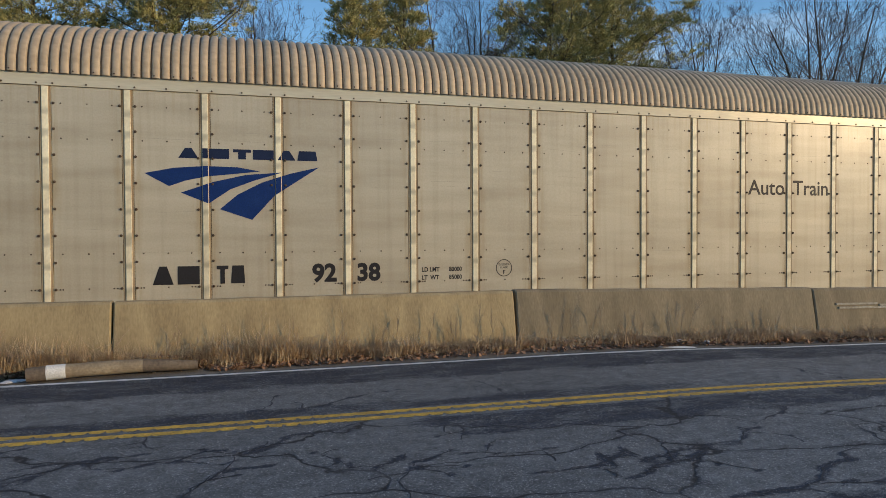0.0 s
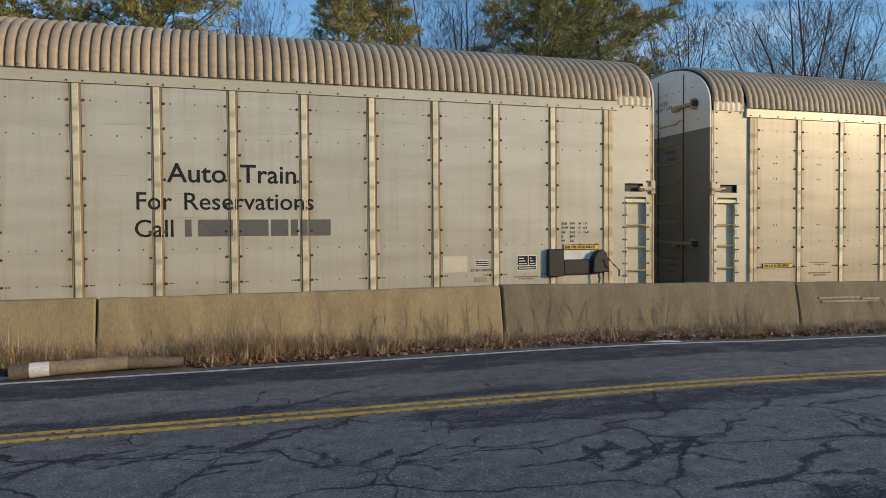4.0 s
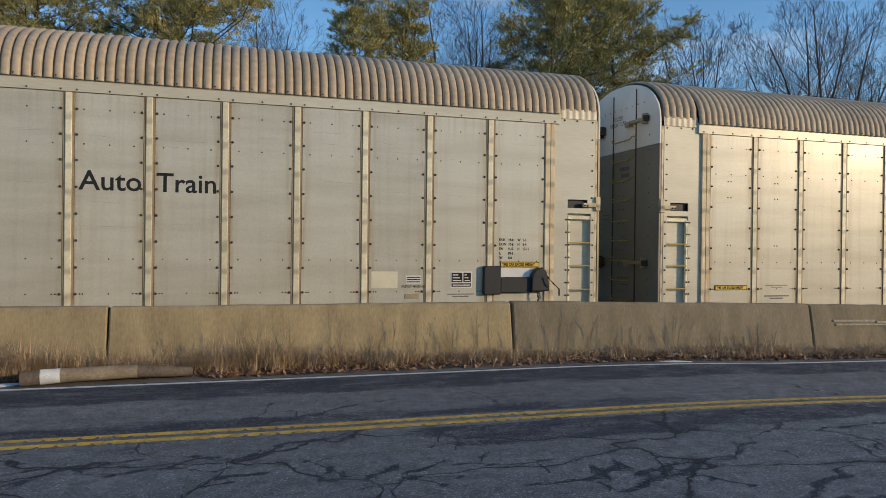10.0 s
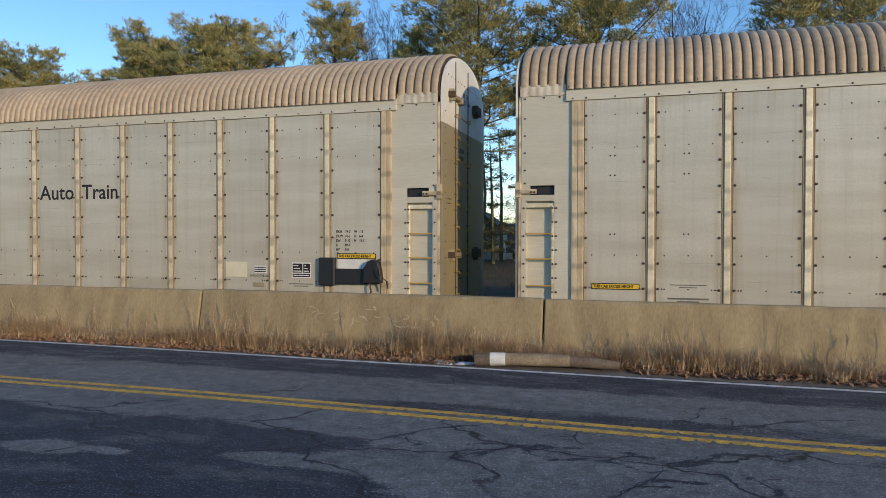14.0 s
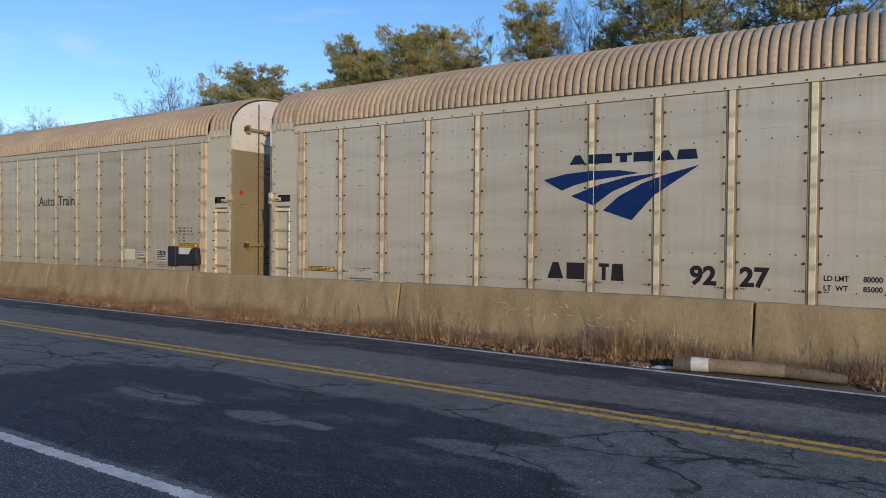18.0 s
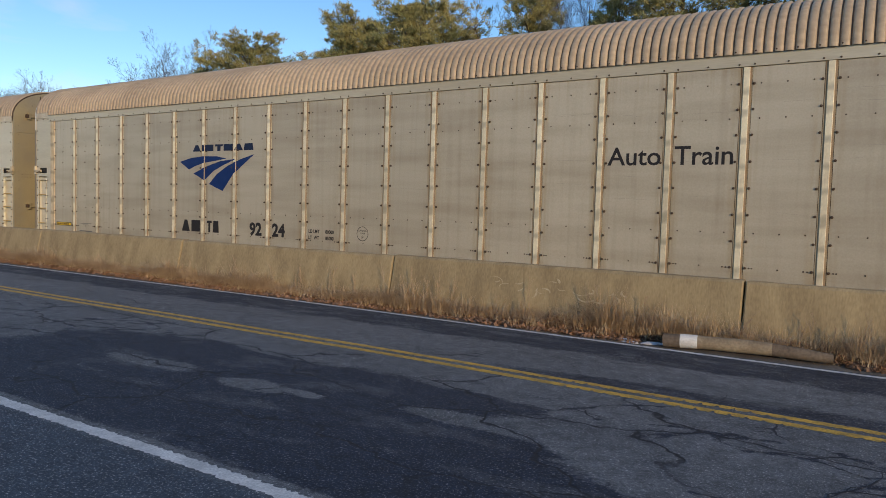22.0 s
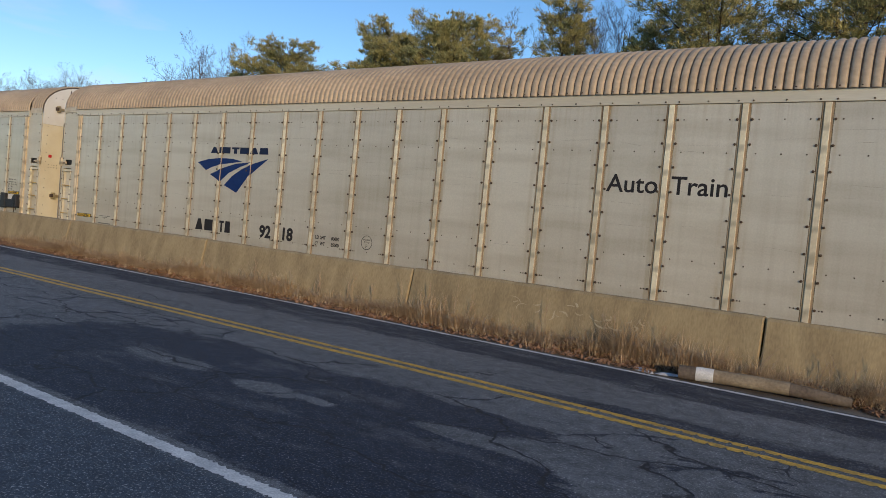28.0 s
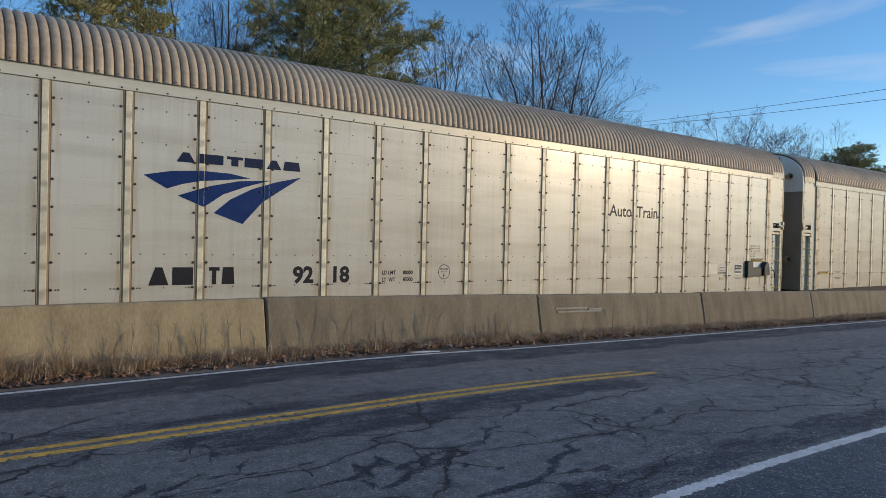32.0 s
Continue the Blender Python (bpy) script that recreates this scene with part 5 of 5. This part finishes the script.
def bare_tree(seed, height, stems, lean, kids, label="leafless winter tree with fine bare twigs"):
    """A leafless tree: a short trunk that parts into several long boughs, fanning out like a vase."""
    r = random.Random(seed)
    v, f = ([], []), ([], [])
    fork = height * 0.30
    tube([(0, 0, 0), (0.05, 0, fork * 0.5), (0, 0.03, fork)], [height * 0.016, height * 0.0135, height * 0.012], 8, v[0], f[0])
    for i in range(stems):
        a = i * 6.28 / stems + r.uniform(-0.3, 0.3)
        out = lean * (0.30 + 0.75 * (i * 5 % stems) / stems) if i else 0.06
        d = Vector((math.cos(a) * out, math.sin(a) * out, 1)).normalized()
        bough(v, f, Vector((0, 0, fork * r.uniform(0.75, 1.0))), d, height * r.uniform(0.66, 0.74) * (1.0 - 0.06 * out), height * 0.0075, 0, r, kids, 0.22)
    hi = max(q[2] for q in v[1])
    for vs in v:
        vs[:] = [(a * height / hi, b * height / hi, c * height / hi) for a, b, c in vs]
    tree = new("bare_tree")
    part("trunk", mesh_of("trunk", v[0], f[0], M_BARK), None, tree)
    part("crown", mesh_of("crown", v[1], f[1], M_TWIG), None, tree, "fine leafless grey-brown twigs")
    return tagged(tree, label, "tree", group="bare trees behind the railway")


PINES = [pine_tree(*p) for p in [
    (-10.4, 42, 21.0, 5.3, 0.36, 11, 1.25), (-3.2, 43, 19.8, 5.6, 0.36, 12, 1.3), (6.8, 42, 17.6, 2.9, 0.18, 14, 1.15),
    (20.4, 43, 20.4, 5.8, 0.34, 16, 1.4), (25.6, 44, 20.2, 5.9, 0.36, 17, 1.4), (-34.2, 42, 15.9, 5.8, 0.42, 19, 1.4)]]
for x, y, k, up, turn in [(10.2, 43, 2, 1.02, 130), (-20.1, 42, 2, 1.0, 70), (-14.2, 42, 2, 0.89, 210), (-46.4, 42, 5, 0.98, 100), (-28.6, 42, 5, 1.04, 220), (107.5, 45, 5, 1.04, 45)]:
    copy_thing(PINES[k], pose(x, y, -0.6, 0, 0, turn)).scale = (up, up, up)
BARE = [bare_tree(31, 23.4, 9, 0.85, (9, 7, 5, 3)), bare_tree(37, 21.0, 6, 0.5, (9, 7, 5, 3)), bare_tree(33, 16.6, 7, 0.7, (8, 6, 5, 3))]
for b, (x, y) in zip(BARE, ((44.0, 44), (33.6, 46), (60.5, 46))):
    b.matrix_basis = pose(x, y, -0.6)
for i, (x, y, k, up) in enumerate([(50.4, 47, 0, 0.80), (15.2, 46, 1, 1.0), (12.6, 48, 2, 1.12), (4.0, 46, 2, 1.0), (76.2, 45, 2, 1.18), (86.5, 46, 2, 1.15), (91.5, 46, 0, 0.80), (98, 47, 2, 1.0),
        (-57.6, 44, 2, 1.13), (-53.8, 45, 2, 1.10), (-62.5, 45, 2, 0.96), (-79, 45, 2, 0.9), (-86, 46, 0, 0.72), (-94, 46, 2, 1.06), (-101, 48, 0, 0.76), (-109, 50, 2, 1.1), (-17.4, 45, 1, 0.90), (-24.0, 47, 2, 1.12), (0.8, 48, 1, 0.9)]):
    c = copy_thing(BARE[k], pose(x, y, -0.6, 0, 0, 67 * i + 20))
    c.scale = (up, up, up)

# brush along the far side of the track
r = random.Random(5)
v, f = [], []
for i in range(5200):
    x, y = r.uniform(-75, 75), r.uniform(24, 46)
    h = r.uniform(0.0, 1.3) * (0.6 + 0.4 * math.sin(x * 0.7 + y))
    needle_tuft(v, f, Vector((x, y, -0.6 + h)), Vector((0, 0, 1)), r.uniform(0.15, 0.4), r, 12, 0.025)
tagged(part("undergrowth", mesh_of("undergrowth", v, f, M_BRUSH)), "tangled dark winter undergrowth beyond the track", "undergrowth", kind="stuff")
v, f = [], []
for i in range(14000):
    x, y = r.uniform(-330, 330), r.uniform(95, 130)
    h = abs(r.gauss(0, 1)) * 3.4
    needle_tuft(v, f, Vector((x, y, h - 1)), Vector((0, 0, 1)), r.uniform(0.7, 1.5), r, 5, 0.07)
tagged(part("far_woods", mesh_of("far_woods", v, f, M_BRUSH)), "low dark line of distant woods", "woods", kind="stuff")

# the wood behind the first trees: stems with sprays of needles in flat tiers
v, f = [], []
for i in range(210):
    x, y = r.uniform(-62, 70), r.uniform(45, 61)
    top = r.uniform(9, 12)
    tube([(x, y, -0.8), (x + r.gauss(0, 0.15), y, top * 0.5), (x + r.gauss(0, 0.3), y, top)], [0.17, 0.12, 0.03], 5, v, f)
    for k in range(24):
        z = 0.4 + (top - 0.4) * r.random() ** 1.6
        a, reach = r.uniform(0, 6.28), r.uniform(0.8, 2.6) * (1.1 - 0.06 * z)
        end = Vector((x + math.cos(a) * reach, y + math.sin(a) * reach, z + r.uniform(-0.2, 0.5)))
        tube([(x, y, z), tuple(end)], [0.03, 0.01], 3, v, f, False)
        for q in range(int(reach * 3)):
            c = Vector((x, y, z)).lerp(end, r.uniform(0.35, 1.05)) + Vector((r.gauss(0, 0.25), r.gauss(0, 0.25), r.gauss(0, 0.08)))
            needle_tuft(v, f, c, Vector((math.cos(a), math.sin(a), 0.3)), r.uniform(0.28, 0.50), r, 9, 0.085)
tagged(part("inner_woods", mesh_of("inner_woods", v, f, M_WOODS)), "dark mixed wood behind the first trees", "woods", kind="stuff")

# a white house half hidden behind the wood
house = new("house")
part("wall", boxes((-17.0, 64, -2.4, -7.6, 70, 0.95)), M_HOUSE, house, "white clapboard wall")
part("wing_wall", boxes((-17.4, 62.5, -2.4, -13.0, 64, 2.2)), M_HOUSE, house, "white clapboard wing wall")
v = [(-17.6, 63.6, 0.9), (-7.0, 63.6, 0.9), (-17.6, 67, 3.0), (-7.0, 67, 3.0), (-17.6, 70.4, 0.9), (-7.0, 70.4, 0.9)]
part("roof", mesh_of("roof", v, [(0, 1, 3, 2), (2, 3, 5, 4), (0, 2, 4), (1, 5, 3), (0, 4, 5, 1)], M_SHINGLE), None, house, "grey shingle roof")
v = [(-17.7, 62.2, 2.15), (-12.7, 62.2, 2.15), (-15.2, 62.2, 4.0), (-17.7, 66, 2.15), (-12.7, 66, 2.15), (-15.2, 66, 4.0)]
part("wing_roof", mesh_of("wing_roof", v, [(0, 1, 2), (3, 5, 4), (0, 2, 5, 3), (1, 4, 5, 2), (0, 3, 4, 1)], M_SHINGLE), None, house)
for x in (-11.6, -9.0):
    win = part("window", boxes((x, 63.93, -0.9, x + 0.9, 64.02, 0.4)), M_DARK, house, "dark window")
    part("frame", boxes((x - 0.08, 63.9, 0.4, x + 0.98, 63.99, 0.5), (x - 0.08, 63.9, -1.0, x + 0.98, 63.99, -0.9)), M_HOUSE, win)
tagged(house, "small white clapboard house behind the wood", "house")

# an unseen low wood far behind the viewer, added for the car sides to reflect
v, f = [], []
for i in range(6000):
    x = r.uniform(-150, 190)
    needle_tuft(v, f, Vector((x, -62 + r.gauss(0, 3), abs(r.gauss(0, 3.2)))), Vector((0, 0, 0.6)), r.uniform(1.2, 2.2), r, 4)
tagged(part("woods_behind", mesh_of("woods_behind", v, f, M_NEEDLE)), "unseen low evergreen wood added behind the viewer for reflections", "woods", kind="stuff")

# overhead wires far along the line
for a, b in (((74.8, 56.4, 17.7), (64.2, 24.2, 15.7)), ((74.9, 56.4, 17.25), (64.35, 24.25, 14.9))):
    a, b = Vector(a), Vector(b)
    pts = [a.lerp(b, k / 10) - Vector((0, 0, 0.5 * math.sin(math.pi * min(1, k / 20)))) for k in range(31)]
    v, f = tube(pts, [0.02] * 31, 5)
    tagged(part("overhead_wire", mesh_of("overhead_wire", v, f, M_BLACK)), "thin dark overhead wire strung past the trees", "wire", group="overhead wires")

# ---- dead grass, leaves, log and litter along the barrier ----
r = random.Random(7)


def straw(v, f, x, y, h, lean, w):
    """A bent dry blade: two short quads and a tip."""
    a = r.uniform(0, 6.28)
    side = Vector((math.cos(a), math.sin(a), 0)) * w
    way = Vector((lean * math.cos(a + 1.3), lean * math.sin(a + 1.3), 0))
    z = road_z(x) + 0.01
    b = len(v)
    for k, q in ((0.0, 1.0), (0.5, 0.8), (1.0, 0.15)):
        p = Vector((x, y, z)) + way * k * k * h + Vector((0, 0, h * (k - 0.25 * lean * k * k)))
        v.extend((tuple(p - side * q), tuple(p + side * q)))
    f.extend(((b, b + 1, b + 3, b + 2), (b + 2, b + 3, b + 5, b + 4)))


def growth(x):
    """How thick the dead grass stands along the barrier."""
    k = 0.55 + 0.45 * noise.noise((x * 0.55, 3.1, 0)) + 0.25 * noise.noise((x * 2.1, 7.7, 0))
    return max(0.12, k) * (1.3 if -4.5 < x < 0.8 else 1.0 if x < 3.8 else 0.62 if x < 12 else 0.4)


v, f = [], []
clumps = [(r.uniform(-24, 26), 9.34 - abs(r.gauss(0, 0.12))) for i in range(8000)]
for cx, cy in clumps:
    g = growth(cx)
    if r.random() > g * 1.15 or (-2.5 < cx < -0.2 and cy < 9.12):
        continue
    tall = r.random() ** 1.7
    for i in range(int(12 + 34 * g * r.random())):
        x, y = cx + r.gauss(0, 0.05), min(9.36, cy + r.gauss(0, 0.03))
        straw(v, f, x, y, r.uniform(0.05, 0.16) + g * tall * r.uniform(0.22, 0.70), r.uniform(0.2, 1.7), r.uniform(0.0016, 0.0042))
for i in range(4500):
    x = r.uniform(-24, 26)
    if r.random() < growth(x):
        straw(v, f, x, 9.30 - abs(r.gauss(0, 0.14)), r.uniform(0.03, 0.10), r.uniform(0.8, 2.6), r.uniform(0.003, 0.006))
for i in range(15000):
    x = r.uniform(-24, 26)
    g = growth(x * 1.07 + 2.0)
    if r.random() < g * g * 1.5 and not (-2.5 < x < -0.4):
        straw(v, f, x, 9.32 - abs(r.gauss(0, 0.13)), r.uniform(0.12, 0.30 + 0.22 * g), r.uniform(0.7, 2.2), r.uniform(0.0014, 0.003))
tagged(part("dead_grass", mesh_of("dead_grass", v, f, M_STRAW)), "dry straw-coloured dead grass below the barrier", "grass", kind="stuff")
v, f = [], []
for i in range(42000):
    x = r.uniform(-24, 26)
    g = growth(x + 0.7)
    if r.random() > g * 1.1:
        continue
    y = 9.34 - (0.54 if x < -2.6 else 0.32 if x < -0.3 else 0.48) * r.random() ** 1.25
    c = Vector((x, y, road_z(x) + 0.02 + 0.20 * g * r.random() * max(0, (y - 8.95) * 2.5)))
    a, t = r.uniform(0, 6.28), r.gauss(0, 0.5)
    u = Vector((math.cos(a), math.sin(a), t * 0.6)) * r.uniform(0.020, 0.050)
    w = Vector((-math.sin(a), math.cos(a), r.gauss(0, 0.6))) * r.uniform(0.012, 0.030)
    b = len(v)
    v.extend((tuple(c - u), tuple(c + w), tuple(c + u), tuple(c - w + Vector((0, 0, 0.01)))))
    f.extend(((b, b + 1, b + 2), (b, b + 2, b + 3)))
tagged(part("fallen_leaves", mesh_of("fallen_leaves", v, f, M_LEAF)), "russet fallen oak leaves in the dead grass", "leaves", kind="stuff")


def weed(x, y, h, seed, lean=0.1):
    """A dry branching weed stalk."""
    q = random.Random(seed)
    v, f = [], []
    def stem(p, d, l, rad, lev):
        e = p + d * l
        m = p.lerp(e, 0.5) + Vector((q.gauss(0, 0.02), q.gauss(0, 0.02), 0)) * l
        tube([p, m, e], [rad, rad * 0.8, rad * 0.5], 3, v, f, False)
        if lev < 2:
            for k in range(9 if lev == 0 else 4):
                s = p.lerp(e, q.uniform(0.35, 1.0))
                stem(s, (d + Vector((q.gauss(0, 0.42), q.gauss(0, 0.25), 0.35))).normalized(), l * q.uniform(0.18, 0.36), rad * 0.6, lev + 1)
    stem(Vector((0, 0, 0)), Vector((lean, 0.05, 1)).normalized(), h, 0.0032, 0)
    ob = part("dry_weed", mesh_of("dry_weed", v, f, M_TWIG2))
    ob.matrix_basis = pose(x, y, road_z(x))
    tagged(ob, "dry brown branching weed stalk against the barrier", "weed", group="dry weeds along the barrier")


for i, (x, h, lean) in enumerate([(4.55, 0.55, 0.25), (4.75, 0.65, 0.3), (5.05, 0.70, 0.35), (5.25, 0.5, 0.1), (6.55, 0.60, 0.3), (6.70, 0.62, 0.5), (6.45, 0.45, 0.1), (8.25, 0.45, 0.0), (8.45, 0.4, 0.2), (11.4, 0.5, 0.1), (12.6, 0.5, 0.1), (3.3, 0.6, 0.1), (2.6, 0.55, 0.2), (1.4, 0.6, 0.05), (0.3, 0.55, 0.1), (-3.3, 0.55, 0.0), (-4.3, 0.6, -0.1), (-5.9, 0.6, 0.1), (-6.3, 0.55, -0.2), (-8.2, 0.5, 0.1), (-10.5, 0.5, 0.0), (-6.1, 0.5, 0.0), (-5.7, 0.55, 0.2), (-6.5, 0.45, -0.1), (-2.7, 0.5, 0.1), (-3.0, 0.45, -0.2), (-0.2, 0.5, 0.2), (0.8, 0.5, -0.1), (2.1, 0.55, 0.2), (3.0, 0.5, 0.0), (3.6, 0.55, -0.1)]):
    weed(x, 9.26 + 0.05 * math.sin(i * 2.1), h, 100 + i, lean)
for i in range(44):
    weed(-11 + 24 * r.random() ** 0.8, 9.22 + 0.1 * r.random(), r.uniform(0.28, 0.55), 300 + i, r.gauss(0, 0.2))

# the fallen wooden post with its white band
log = new("wooden_post")
rad = 0.098
def log_piece(name, x0, x1, r0, r1, mat, label, sag=0.0):
    pts, rr = [], []
    for k in range(7):
        u = k / 6
        x = x0 + (x1 - x0) * u
        pts.append((x, 0.02 * math.sin(x * 2.0), (r0 + (r1 - r0) * u) + sag * u))
        rr.append(r0 + (r1 - r0) * u + 0.002 * math.sin(9 * x))
        pts[-1] = (pts[-1][0], pts[-1][1], pts[-1][2] + 0.016 * math.sin(math.pi * min(1.0, x / 1.84)))
    v, f = tube(pts, rr, 18)
    part(name, mesh_of(name, v, f, mat, False), None, log, label)
log_piece("butt_end", 0.0, 0.20, 0.082, 0.083, M_LOGEND2, "dark weathered butt end")
log_piece("white_band", 0.20, 0.40, 0.085, 0.085, M_LINE, "worn white painted band")
log_piece("shaft", 0.40, 1.22, 0.083, 0.078, M_LOG, "bare tan weathered wood")
log_piece("dark_tip", 1.22, 1.84, 0.077, 0.055, M_LOGEND2, "dark rotten tip")
log.matrix_basis = pose(-2.26, 8.80, 0.012, 0, -0.6, 4.5)
tagged(log, "fallen weathered wooden post with a white painted band", "post")


def scrap(name, x, y, w, d, h, mat, label, seed):
    """A crumpled scrap: a bumpy low lump."""
    q = random.Random(seed)
    bm = bmesh.new()
    bmesh.ops.create_icosphere(bm, subdivisions=2, radius=0.5)
    for p in bm.verts:
        k = 1 + 0.35 * noise.noise(p.co * 3 + Vector((seed, 0, 0)))
        p.co = Vector((p.co.x * w * k, p.co.y * d * k, max(-0.1, p.co.z) * h * k))
    ob = part(name, bm, mat)
    ob.matrix_basis = pose(x, y, road_z(x) + 0.1 * h, 0, 0, q.uniform(-30, 30))
    tagged(ob, label, "litter", group="litter on the verge")


scrap("snow_patch", -2.75, 8.88, 0.36, 0.12, 0.06, M_SNOW, "small dirty patch of old snow", 1)
scrap("snow_patch", -2.42, 8.92, 0.30, 0.14, 0.06, M_SNOW, "small dirty patch of old snow", 2)
scrap("paper_scrap", 6.30, 8.86, 0.72, 0.09, 0.03, M_WHITE, "flat strip of white paper at the road edge", 3)
scrap("plastic_scrap", 6.62, 9.18, 0.13, 0.1, 0.12, M_SNOW, "crumpled pale plastic scrap", 4)
scrap("plastic_scrap", 7.05, 9.1, 0.12, 0.1, 0.1, M_SNOW, "crumpled pale plastic scrap", 5)
scrap("plastic_scrap", 8.05, 9.22, 0.14, 0.1, 0.08, M_SNOW, "crumpled pale plastic scrap", 6)
scrap("plastic_scrap", 11.6, 9.1, 0.2, 0.12, 0.06, M_SNOW, "crumpled pale plastic scrap", 7)
for i in range(26):
    x = -20 + 1.55 * i + r.uniform(-0.5, 0.5)
    scrap("stone", x, 9.0 + r.uniform(-0.1, 0.2), r.uniform(0.04, 0.09), r.uniform(0.04, 0.08), 0.05, M_VERGE, "small grey stone in the roadside grit", 20 + i)

# rails and sleepers behind the barrier
for y in (TRAIN_Y + WIDTH / 2 - 0.7175, TRAIN_Y + WIDTH / 2 + 0.7175):
    prof = [(y - 0.07, RAIL_Z - 0.17), (y + 0.07, RAIL_Z - 0.17), (y + 0.07, RAIL_Z - 0.155), (y + 0.01, RAIL_Z - 0.13), (y + 0.01, RAIL_Z - 0.045), (y + 0.037, RAIL_Z - 0.03), (y + 0.037, RAIL_Z), (y - 0.037, RAIL_Z), (y - 0.037, RAIL_Z - 0.03), (y - 0.01, RAIL_Z - 0.045), (y - 0.01, RAIL_Z - 0.13), (y - 0.07, RAIL_Z - 0.155)]
    tagged(part("rail", extrude_x(prof, -190, 190, M_RUST, "rail")), "steel rail of the track", "rail", group="rails of the track")
ys = TRAIN_Y + WIDTH / 2
bed = extrude_x([(ys - 2.2, -1.12), (ys - 1.5, RAIL_Z - 0.18), (ys + 1.5, RAIL_Z - 0.18), (ys + 2.2, -1.12)], -190, 190, M_VERGE, "ballast")
tagged(part("ballast", bed), "grey stone ballast under the track", "ballast", kind="structure")


def motions():
    for k, c in enumerate(CARS):
        walk(c, [(t, pose(s + 8.725 - COUPLED * k, TRAIN_Y + WIDTH / 2, 0)) for t, s in TRAVEL])


motions()
